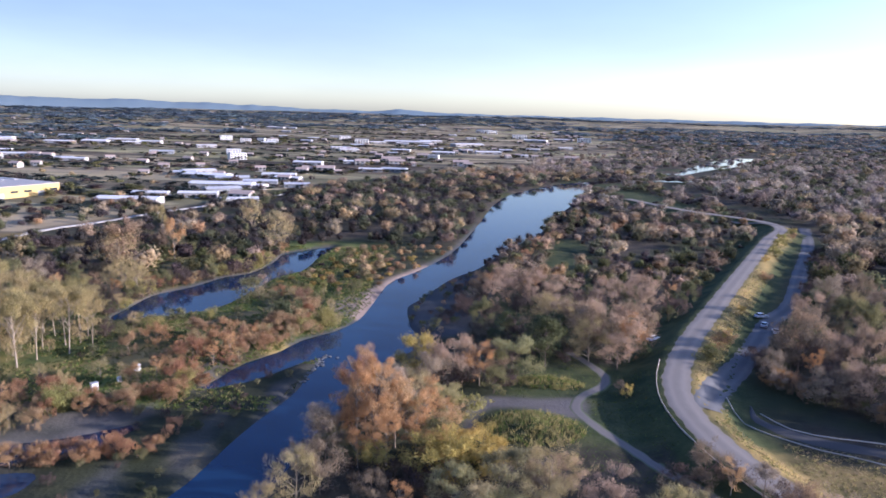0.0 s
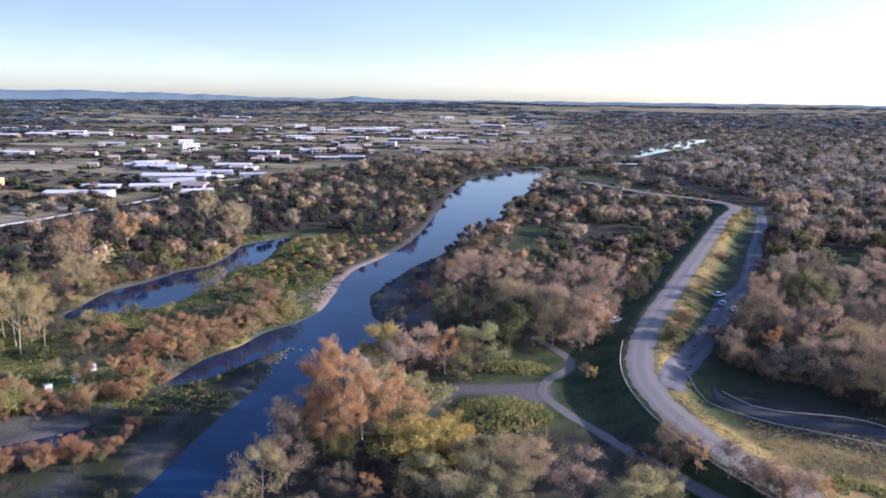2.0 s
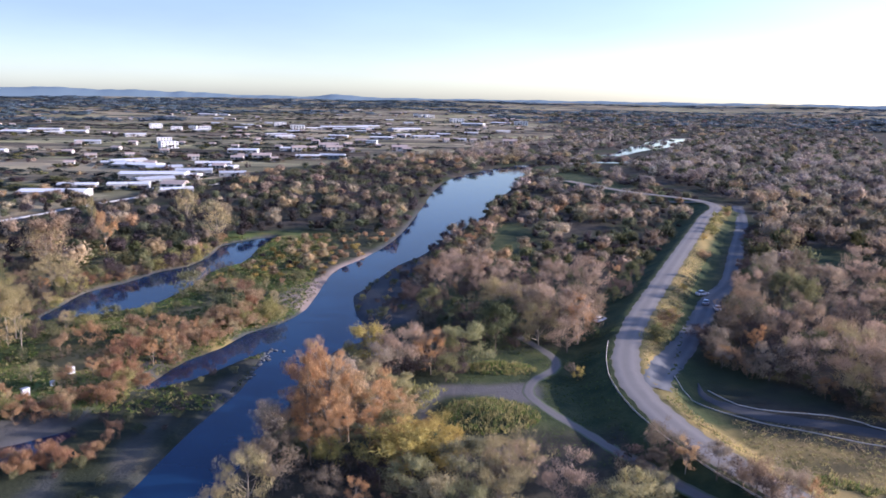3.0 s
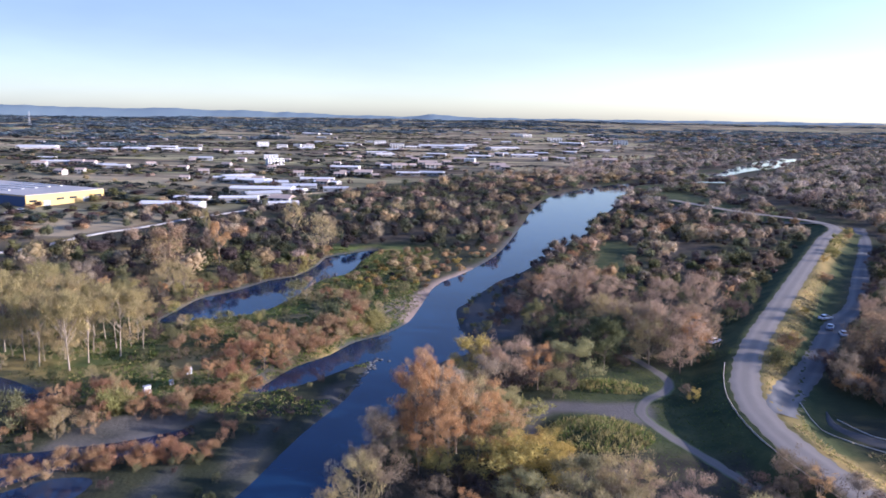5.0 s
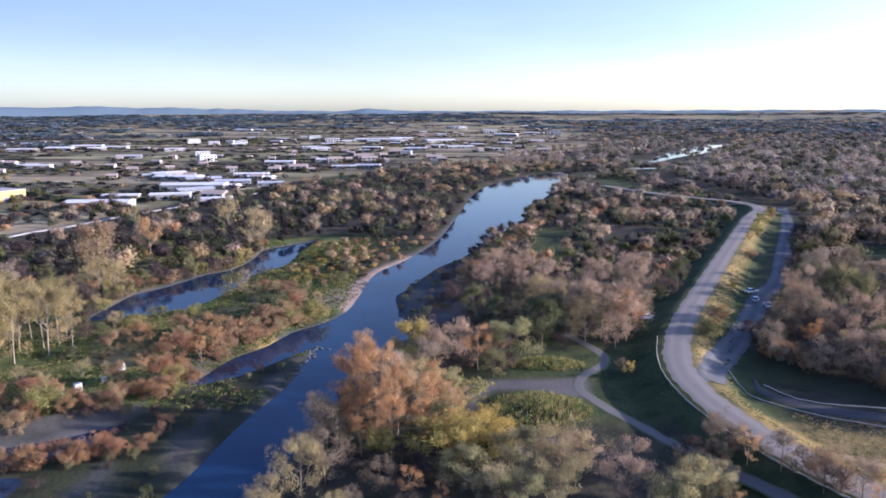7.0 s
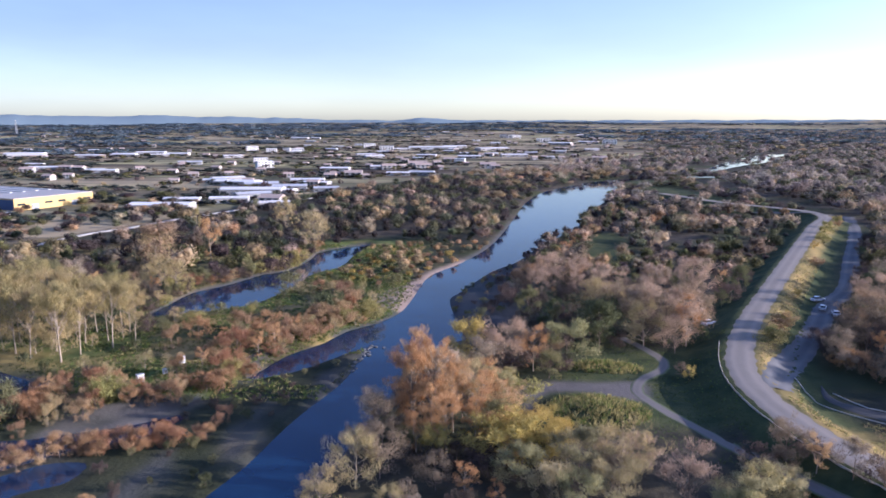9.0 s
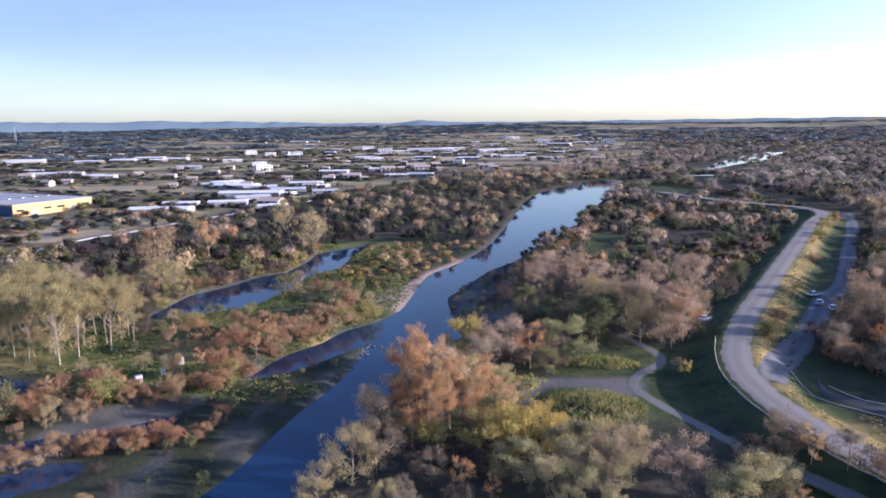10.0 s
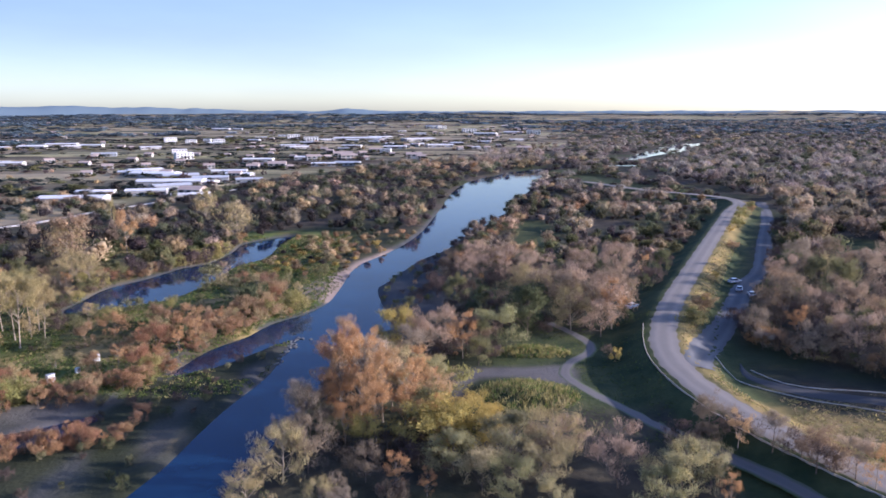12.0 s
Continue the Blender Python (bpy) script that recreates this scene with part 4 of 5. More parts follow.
def region(x, y):
    """Names the growth at each place, or nothing."""
    n1 = wave(x, y, 17, 41)
    n2 = wave(x, y, 9, 43)
    rr, rl = at_line(RIVER_RIGHT, y), at_line(RIVER_LEFT, y)
    lv = np.where(y < 425, at_line(LEVEE[10:], y), 205)
    sr = np.where(y < 440, at_line(SIDE_ROAD, y), 215)
    out = np.full(x.shape, "", dtype=object)
    # right of the river, up to the levee
    a = (y < 745) & (x > rr) & (x < lv - 8)
    out[a & (y > 172) & (y < 290) & (x > 9 + 6 * n1 + np.maximum(0, (y - 230) * 0.25))] = "thicket"
    out[a & (y >= 290) & (n1 > -0.6)] = "thicket"
    out[a & (y < 152) & (x < 7 + np.maximum(0, 112 - y) * 2.8) & (y < 150 - 0.1 * x)] = "near_thicket"
    # the wood beyond the side road
    out[(y < 745) & (x > sr + 7) & ((y > 440) | (y > 160 - 1.45 * (x - 80))) & ((y > 122) | (x > 215)) & (n1 > -1.0)] = "wood"
    # left of the river
    b = (y < 745) & (x < rl)
    out[b & (y > 146) & (y < 205) & (x > rl - 42 + (y - 150) * 0.3) & (x > -90) & (n2 > -0.7)] = "bank"
    out[(y > 118) & (y <= 150) & (x < -58) & (x > -112) & (n2 > -0.2)] = "bank"
    out[(y > 95) & (y <= 172) & (x > np.interp(y, [95, 140, 172], [-84, -54, -40])) & (x < np.interp(y, [95, 150, 172], [-44, -34, -32])) & (n2 > -0.4)] = "bar_scrub"
    out[(y > 150) & (y < 205) & (x > -150) & (x < -84) & (n2 > -0.7)] = "grove_floor"
    pn = np.interp(y, [200, 208, 221, 242, 265, 282, 313, 336], [-85, -80, -70, -64, -61, -54, -52, -51])
    out[b & (y >= 205) & (y < 336) & (x > pn) & (n1 > -0.5)] = "meadow"
    edge = np.interp(y, [200, 280, 454, 560, 650, 745], [-190, -200, -140, -112, -80, -12])
    out[b & (y >= 205) & ~((y < 336) & (x > pn)) & (x > edge) & ~((y < 212) & (x > -104)) & (n1 > -0.85)] = "left_wood"
    out[(y > 240) & (y < 520) & (x <= edge) & (x > edge - 45) & (n1 > 0.15)] = "left_wood"
    out[(y > 196) & (y < 260) & (x < -150) & (x > -230) & (n1 > -0.2)] = "left_wood"
    # beyond the bend
    edge = np.interp(y, [745, 860, 1100, 1600, 2400], [-12, 110, 190, 340, 480]) + (0.06 * wave(x, y, 90, 71) + 0.03 * wave(x, y, 25, 72)) * y
    c = (y >= 745) & (x > edge) & (n1 > -1.1)
    out[c] = "far_wood"
    out[c & (x > edge + 40)] = "wood"
    return out


MIX = {
    "thicket": (("bare", 0.22, 7.5), ("scrub", 0.35, 4.2), ("olive", 0.16, 6.0), ("blush", 0.08, 8.5), ("rust", 0.07, 6.5), ("pale", 0.06, 6.5), ("sage", 0.06, 6)),
    "near_thicket": (("scrub", 0.26, 3.6), ("sage", 0.28, 6.5), ("bare", 0.20, 5.5), ("rust", 0.16, 5.5), ("yellow", 0.10, 5)),
    "wood": (("bare", 0.33, 10.5), ("scrub", 0.18, 6.5), ("olive", 0.16, 8.5), ("blush", 0.16, 10.5), ("pale", 0.08, 10), ("rust", 0.06, 8), ("yellow", 0.03, 6)),
    "bank": (("shrub", 0.42, 4.6), ("green", 0.20, 2.6), ("pale", 0.17, 5.0), ("rust", 0.12, 6), ("bush", 0.09, 2.2)),
    "bar_shrubs": (("shrub", 0.85, 3.0), ("scrub", 0.15, 2.2)),
    "grove_floor": (("scrub", 0.34, 2.6), ("green", 0.32, 2.2), ("pale", 0.2, 3.6), ("shrub", 0.14, 2.8)),
    "bar_scrub": (("scrub", 0.48, 1.6), ("green", 0.34, 1.4), ("shrub", 0.18, 1.8)),
    "meadow": (("shrub", 0.28, 2.8), ("green", 0.24, 2.6), ("bush", 0.22, 2.2), ("pale", 0.12, 4), ("scrub", 0.14, 2.4)),
    "left_wood": (("bare", 0.24, 8.0), ("scrub", 0.34, 5.5), ("olive", 0.22, 6.5), ("pale", 0.10, 9), ("rust", 0.10, 7.5)),
    "far_wood": (("bare", 0.5, 9), ("rust", 0.3, 9), ("olive", 0.2, 8)),
}
APART = {"wood": 1.35, "left_wood": 1.1, "thicket": 0.8, "far_wood": 1.0}
THIN = {"wood": 0.9, "left_wood": 0.8, "thicket": 0.88, "near_thicket": 0.95, "bank": 0.35, "bar_shrubs": 1.0, "bar_scrub": 0.6, "grove_floor": 0.85, "meadow": 0.9, "far_wood": 0.8}
TONE_OF = {"sage": "olive", "blush": "bare", "bare": "bare", "scrub": "dark", "olive": "olive", "pale": "gold", "rust": "rust", "yellow": "yellow", "shrub": "rust", "bush": "yellow", "green": "olive"}


def scatter():
    """Jittered places for the growth, thinner with distance."""
    out = []
    rng = np.random.default_rng(77)
    for lo, hi, s in ((92, 340, 5.0), (340, 560, 5.6), (560, 800, 6.6), (800, 1300, 10.0), (1300, 2700, 18.0)):
        gx, gy = np.meshgrid(np.arange(-0.62 * hi - 60, 0.62 * hi + 60, s), np.arange(lo, hi, s))
        gx, gy = gx.ravel() + rng.uniform(-0.5, 0.5, gx.size) * s, gy.ravel() + rng.uniform(-0.5, 0.5, gx.size) * s
        keep = np.abs(gx) < 0.62 * gy + 60
        gx, gy = gx[keep], gy[keep]
        names = region(gx, gy)
        thin = np.array([THIN.get(n, 0) for n in names]) * np.where((names == "near_thicket") & (gy < 114), 0.22, 1.0)
        keep = rng.random(gx.size) < thin
        taken = {}
        for x, y, name in zip(gx[keep], gy[keep], names[keep]):
            d = APART.get(name, 0) * s
            cx, cy = int(x // (2 * s)), int(y // (2 * s))
            if d and any((x - a) ** 2 + (y - b) ** 2 < d * d for i in (-1, 0, 1) for j in (-1, 0, 1) for a, b in taken.get((cx + i, cy + j), ())):
                continue
            taken.setdefault((cx, cy), []).append((x, y))
            out.append((x, y, s, name))
    return out


places = scatter()
pa = np.array([(p[0], p[1]) for p in places])
px, py = pa[:, 0], pa[:, 1]
wet = water_gap(px, py)
by_pond = (shore(px, py, POND) < 6) & (px > np.interp(py, [200, 225, 250, 275, 300, 340], [-96, -84, -76, -66, -62, -58]))
opening = by_pond | ((px > 205 + (py - 760) * 0.3) & (px < 330) & (py > 780) & (py < 960))
for glade in GLADES:
    opening = opening | (shore(px, py, glade) < 0)
clear = ~opening & (wet > 0.8) & (gap(px, py, LEVEE) > 9) & (gap(px, py, SIDE_ROAD) > 7) & (gap(px, py, FOOTPATH) > 3.2) & (gap(px, py, LOWER_ROAD) > 4.6) & (shore(px, py, LOT) > 2) & (shore(px, py, SPIT) > 0) & (gap(px, py, FARM_ROAD) > 3)
ground_z = height(px, py, wet)
patch = wave(px, py, 11, 61)
singles = np.array([(q[1], q[2]) for q in SINGLES] + [(-69.9, 160.3), (-69, 157), (-74, 147.5), (-73, 144.5), (-66, 160), (-62, 160), (-58, 160), (-54, 161), (-70, 147), (-66, 147), (104, 227), (101, 216), (102, 209.5), (105, 212), (62, 197)])
counts = {k: 0 for k in KIND}
filler = []
for (x, y, s, where), ok, z, kin in zip(places, clear, ground_z, patch):
    if not ok or np.abs(singles - (x, y)).max(1).min() < 3.0:
        continue
    pick, kind, tall = (rnd.random() * 0.65 + 0.35 * (0.5 + 0.45 * kin)) % 1.0, None, 5
    for k, share, h in MIX[where]:
        kind, tall = k, h
        if pick < share:
            break
        pick -= share
    tall *= rnd.uniform(0.6, 1.35)
    if y < 252 and counts[kind] < 185:
        counts[kind] += 1
        plant(KIND[kind], x, y, float(z), tall, wide=rnd.uniform(0.72, 1.0), rnd=rnd)
    else:
        filler.append((x, y, z, s, tall, TONE_OF[kind]))

for _ in range(46):
    filler.append((rnd.uniform(168, 268), rnd.uniform(730, 756), 0.5, 6.6, rnd.uniform(6.5, 10), rnd.choice(["bare", "dark", "olive", "rust"])))
for _ in range(22):
    filler.append((rnd.uniform(-228, -180), rnd.uniform(436, 455), 0.5, 6, rnd.uniform(4.5, 8), rnd.choice(["rust", "bare", "dark"])))


def shrub_row(line, step, inland, kinds, tall, skip=()):
    """Shrubs standing close along a line, on its left side by up to so many metres."""
    line = smooth_line(line, step)
    d = np.gradient(line, axis=0)
    d /= np.linalg.norm(d, axis=1)[:, None] + 1e-9
    k = np.array([rnd.uniform(*inland) for _ in line])
    x = line[:, 0] - d[:, 1] * k + np.array([rnd.gauss(0, 0.5) for _ in line])
    y = line[:, 1] + d[:, 0] * k + np.array([rnd.gauss(0, 0.5) for _ in line])
    w = water_gap(x, y)
    for px, py, pz, ok in zip(x, y, height(x, y, w), w > 0.5):
        if ok and not any(abs(px - a) < r and abs(py - b) < r for a, b, r in skip):
            plant(KIND[rnd.choice(kinds)], float(px), float(py), float(pz), rnd.uniform(*tall), wide=rnd.uniform(0.8, 1.1), rnd=rnd)


CLEARINGS = [(-72, 144, 2.0), (-68, 156, 2.0), (-60, 160, 3.0), (-56, 160, 3.0), (-66, 147, 2.5), (-68, 160, 3.5), (-64, 160, 3.0), (-73, 147, 2.2), (-70, 147, 2.5)]
shrub_row([(-90, 98.5), (-83, 104.5), (-77, 109.8), (-71, 114.5), (-65, 116.8), (-59, 117.8), (-53, 118.6), (-49.5, 119.5)], 1.3, (-1.8, 1.6), ["shrub", "shrub", "shrub", "rust"], (2.2, 4.2))
shrub_row([(-92, 120), (-83, 126), (-77, 136), (-66, 142.5), (-58, 149), (-54, 160), (-50, 172), (-44, 184), (-38, 196), (-31, 207)], 1.3, (-5.5, 1.5), ["shrub", "shrub", "shrub", "pale", "bush"], (2.4, 5.0), CLEARINGS)
shrub_row([(-90, 126), (-82, 137), (-70, 146), (-62, 155), (-57, 168), (-50, 180), (-44, 194), (-37, 206), (-40, 226)], 2.6, (0, 6), ["shrub", "pale", "rust", "shrub", "green"], (3.5, 6.5), CLEARINGS)
shrub_row([(-99.5, 208), (-99.5, 222), (-98, 238), (-90, 251.5), (-83, 269), (-76, 277), (-72, 299), (-71, 320)], 1.0, (-3.5, 2.0), ["pale", "shrub", "scrub", "bush", "olive", "scrub"], (2.2, 4.8))

shrub_row([(112, 113), (104, 125), (97, 135), (89, 147), (82, 157), (80, 165), (86, 182)], 1.8, (-5, 0.5), ["scrub", "scrub", "bare", "olive", "shrub"], (2.5, 5.0))
shrub_row([(86, 182), (98, 206), (114, 236), (137, 280), (171, 346)], 2.6, (-8.5, -6), ["scrub", "scrub", "bare", "olive", "green"], (2.2, 4.5))
shrub_row([(-1, 199), (1, 210), (2, 222), (5, 236), (9, 250), (14, 266)], 1.8, (-5, 4), ["scrub", "scrub", "green", "bare"], (1.0, 2.6))
shrub_row([(-9, 212), (-9.5, 228), (-5, 243), (4, 264), (12, 282)], 3.2, (-3, 0.5), ["scrub", "green"], (0.8, 1.6))
shrub_row([(12, 240), (16, 262), (26, 292), (42, 335), (60, 384), (84, 470)], 3.0, (-4, 2), ["scrub", "bare", "shrub", "olive"], (2.5, 5.5))


def blob_model(seed, count, blade, wide):
    """A far tree, one high and one across: sprays about a few clumps."""
    rng = np.random.default_rng(seed)
    k = 6 + count // 55
    c = rng.normal(size=(k, 3))
    c /= np.linalg.norm(c, axis=1)[:, None]
    c = c * np.array([0.24, 0.24, 0.22]) * rng.uniform(0.5, 1.15, (k, 1)) + np.array([0, 0, 0.48])
    return crown_of(rng, c, rng.uniform(0.19, 0.30, k), count, blade, wide, 0.5, 0.78, (0, 0, 0.3), 0.5)


def joined(name, trees, models, label, category, vary=(0.5, 1.35)):
    """Many far trees in one mesh. trees: x, y, z, spread, height, tone."""
    rng = np.random.default_rng(len(trees))
    vs, fs, cs, n = [], [], [], 0
    for x, y, z, w, h, tone in trees:
        v, f = models[rng.integers(len(models))]
        a = rng.uniform(0, 6.28)
        ca, sa = math.cos(a), math.sin(a)
        q = np.stack([(v[:, 0] * ca - v[:, 1] * sa) * w + x, (v[:, 0] * sa + v[:, 1] * ca) * w + y, v[:, 2] * h + z], 1)
        vs.append(q)
        fs.append(f + n)
        n += len(v)
        t = np.array(TONES[tone]) * rng.uniform(*vary) * (1 + 0.2 * wave(x, y, 30, 91)) * (1 + rng.normal(size=3) * 0.03)
        cs.append(np.tile(np.append(t, 1.0), (len(v), 1)))
    me = bpy.data.meshes.new(name)
    me.from_pydata(np.concatenate(vs), [], np.concatenate(fs))
    me.polygons.foreach_set("use_smooth", np.ones(len(me.polygons), bool))
    me.attributes.new("tone", "FLOAT_COLOR", "POINT").data.foreach_set("color", np.concatenate(cs).clip(0, 1).astype(np.float32).ravel())
    me.materials.append(WOODS)
    return tagged(new(name, me), label, category, kind="stuff")


MID_MODELS = [blob_model(s, 540, 0.10, 0.03) for s in range(100, 106)]
FAR_MODELS = [blob_model(s, 270, 0.11, 0.042) for s in range(110, 116)]
BAND_MODELS = [blob_model(s, 30, 0.2, 0.2) for s in range(130, 134)]
DIM_MODELS = [blob_model(s, 30, 0.15, 0.1) for s in range(120, 126)]
at_river = lambda y: float(at_line(RIVER_LEFT, y)) if y < 780 else -1e4  # noqa: E731
# tones for distant trees: haze put in as paler, less red colour
HAZED = {"bare": "hazed_bare", "rust": "far_bare", "dark": "far_dark", "olive": "far_olive", "gold": "gold", "yellow": "gold"}
WARMER = {"bare": "far_bare", "rust": "far_rust", "dark": "far_dark", "olive": "far_olive", "gold": "gold", "yellow": "gold"}
mid = [(x, y, z, max(tall * 1.2, 4.0), tall, WARMER[t] if y > 310 else t) for x, y, z, s, tall, t in filler if y < 460]
far = [(x, y, z, max(tall * 1.3, s * 1.6), tall, WARMER[t] if x < at_river(y) else HAZED[t]) for x, y, z, s, tall, t in filler if 460 <= y < 1000]
dim = [(x, y, z, s * 1.7, tall, HAZED[t]) for x, y, z, s, tall, t in filler if y >= 1000]
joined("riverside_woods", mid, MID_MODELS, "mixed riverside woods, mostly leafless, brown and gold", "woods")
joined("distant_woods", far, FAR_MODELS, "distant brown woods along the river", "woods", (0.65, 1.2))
joined("horizon_woods", dim, DIM_MODELS, "far brown woods reaching to the horizon, dulled for haze", "woods", (0.7, 1.1))

# hedges and scattered trees of the plain
hedge = []
for _ in range(110):
    y0 = 330 * math.exp(rnd.uniform(0.35, 2.5))
    edge = float(np.interp(y0, [280, 454, 560, 650, 760, 860, 1100, 1600, 2400, 5000], [-240, -175, -140, -110, -40, 90, 180, 330, 470, 560]))
    x0 = edge - rnd.uniform(5, 0.62 * y0 + edge + 80)
    a, n = rnd.gauss(0.08, 0.1), rnd.randrange(8, 30)
    step = 7 + y0 * 0.006
    for k in range(n):
        x, y = x0 - k * step * math.cos(a) + rnd.gauss(0, 3), y0 + k * step * math.sin(a) + rnd.gauss(0, 4)
        h = rnd.uniform(2.5, 6)
        hedge.append((x, y, step * 1.8, h, rnd.choice(["fir", "fir", "fir", "dark", "olive"])))
for _ in range(260):
    x, y = rnd.uniform(-340, -190), rnd.uniform(290, 450)
    if x < -232 + (y - 280) * 0.36 - 8:
        hedge.append((x, y, rnd.uniform(6, 13), rnd.uniform(2.5, 6), rnd.choice(["olive", "rust", "dark", "dark", "fir", "fir"])))
for _ in range(260):
    y = 330 * math.exp(rnd.uniform(0.3, 2.55))
    edge = float(np.interp(y, [280, 454, 560, 650, 760, 860, 1100, 1600, 2400, 5000], [-240, -175, -140, -110, -40, 90, 180, 330, 470, 4000]))
    x = edge - rnd.uniform(0, 0.62 * y + edge + 80)
    hedge.append((x, y, 7 + y * 0.006, rnd.uniform(4, 9), rnd.choice(["fir", "dark", "olive", "bare", "gold"])))
# trees far out on the plain, their haze given by a blue-grey tone
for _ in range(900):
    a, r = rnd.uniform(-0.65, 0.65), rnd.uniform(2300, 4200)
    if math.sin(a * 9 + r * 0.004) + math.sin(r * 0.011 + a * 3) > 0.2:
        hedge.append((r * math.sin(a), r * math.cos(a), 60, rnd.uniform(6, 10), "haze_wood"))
ha = np.array([(h[0], h[1]) for h in hedge])
hz = height(ha[:, 0], ha[:, 1])
hedge = [(x, y, z, w, h, t) for (x, y, w, h, t), z in zip(hedge, hz)]
joined("field_trees", [h for h in hedge if h[1] < 560], MID_MODELS, "brown and dark trees at the field edges before the warehouse", "trees")
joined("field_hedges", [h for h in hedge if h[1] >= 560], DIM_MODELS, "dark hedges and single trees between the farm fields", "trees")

# forest bands, distance haze painted into their colour
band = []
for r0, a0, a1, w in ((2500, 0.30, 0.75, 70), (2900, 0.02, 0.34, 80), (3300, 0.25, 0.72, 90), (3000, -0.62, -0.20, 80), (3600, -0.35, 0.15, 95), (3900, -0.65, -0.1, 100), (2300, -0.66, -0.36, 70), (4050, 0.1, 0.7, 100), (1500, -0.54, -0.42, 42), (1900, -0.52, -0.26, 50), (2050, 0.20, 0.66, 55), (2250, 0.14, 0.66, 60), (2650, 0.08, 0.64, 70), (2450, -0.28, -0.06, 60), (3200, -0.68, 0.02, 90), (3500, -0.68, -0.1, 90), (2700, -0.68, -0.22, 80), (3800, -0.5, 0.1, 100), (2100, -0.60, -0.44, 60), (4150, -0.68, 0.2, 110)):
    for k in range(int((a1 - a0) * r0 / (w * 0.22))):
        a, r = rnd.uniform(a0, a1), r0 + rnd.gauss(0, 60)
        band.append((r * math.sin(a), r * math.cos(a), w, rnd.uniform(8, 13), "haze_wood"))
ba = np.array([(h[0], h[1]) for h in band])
joined("far_forest_bands", [(x, y, z - 1, w, h, t) for (x, y, w, h, t), z in zip(band, height(ba[:, 0], ba[:, 1]))], BAND_MODELS, "far bands of forest below the horizon, tinted blue-grey for haze", "woods")

# ---- buildings ----


def box(bm, x0, x1, y0, y1, z0, z1):
    v = [bm.verts.new(p) for p in ((x0, y0, z0), (x1, y0, z0), (x1, y1, z0), (x0, y1, z0), (x0, y0, z1), (x1, y0, z1), (x1, y1, z1), (x0, y1, z1))]
    for q in ((0, 3, 2, 1), (4, 5, 6, 7), (0, 1, 5, 4), (1, 2, 6, 5), (2, 3, 7, 6), (3, 0, 4, 7)):
        bm.faces.new([v[i] for i in q])


def part(name, bm, material, parent, label=""):
    me = bpy.data.meshes.new(name)
    bm.to_mesh(me)
    bm.free()
    me.materials.append(material)
    ob = new(name, me)
    ob.parent = parent
    return tagged(ob, label)


def building(name, label, w, d, h, wall, roof, pitch, bays, category="building", group="town buildings", floors=1):
    """A hall or house: walls, roof with eaves, doors and windows. Its front faces -y."""
    root = tagged(new(name), label, category, group)
    bm = bmesh.new()
    box(bm, -w / 2, w / 2, -d / 2, d / 2, -1.0, h)
    part("wall", bm, wall, root)
    bm = bmesh.new()
    e = 0.4
    if pitch > 0:
        a = [bm.verts.new(p) for p in ((-w / 2 - e, -d / 2 - e, h), (w / 2 + e, -d / 2 - e, h), (w / 2 + e, d / 2 + e, h), (-w / 2 - e, d / 2 + e, h), (-w / 2 - e, 0, h + pitch), (w / 2 + e, 0, h + pitch))]
        for q in ((0, 1, 5, 4), (2, 3, 4, 5), (1, 2, 5), (3, 0, 4), (3, 2, 1, 0)):
            bm.faces.new([a[i] for i in q])
    else:
        box(bm, -w / 2 - 0.15, w / 2 + 0.15, -d / 2 - 0.15, d / 2 + 0.15, h, h + 0.35)
    part("roof", bm, roof, root)
    for k in range(bays if pitch == 0 else 0):
        x = -w / 2 + w * (k + 0.5) / bays
        bm = bmesh.new()
        box(bm, x - 1.0, x + 1.0, -d * 0.18, d * 0.18, h + 0.35, h + 0.8)
        part("skylight", bm, GREY_ROOF, root)
    for k in range(bays):
        x = -w / 2 + w * (k + 0.5) / bays
        for side in (-1, 1):
            for f in range(floors):
                z = h * (f + 0.5) / floors
                bm = bmesh.new()
                y = side * (d / 2 + 0.04)
                if f == 0 and k % 3 == 1:
                    box(bm, x - w / bays * 0.25, x + w / bays * 0.25, y - 0.05, y + 0.05, 0, min(3.5, h * 0.6))
                    part("door", bm, DOOR_PAINT, root)
                else:
                    box(bm, x - w / bays * 0.28, x + w / bays * 0.28, y - 0.05, y + 0.05, z - 0.6, z + 0.7)
                    part("window", bm, DARK_GLASS, root)
    return root


def set_down(x, y, z, turn, s=1.0, sz=1.0):
    return pose(x, y, z, 0, 0, turn) @ Matrix.Diagonal((s, s, sz, 1))


yellow_hall = building("warehouse", "large warehouse with pale grey roof and yellow-clad walls, one painted in shade", 58, 118, 7.5, YELLOW_WALL, HALL_ROOF, 0, 6, "warehouse", "")
# added panels that put this wall's shade into its colour
bm = bmesh.new()
for k in range(30):
    box(bm, -29.12, -29.0, -58.4 + 3.9 * k, -54.6 + 3.9 * k, 0.4, 6.9)
part("shade_panel", bm, SHADE_BLUE, yellow_hall, "dark blue panels giving the wall its shade")
yellow_hall.matrix_basis = set_down(-333, 503, 0.5, 66.2)

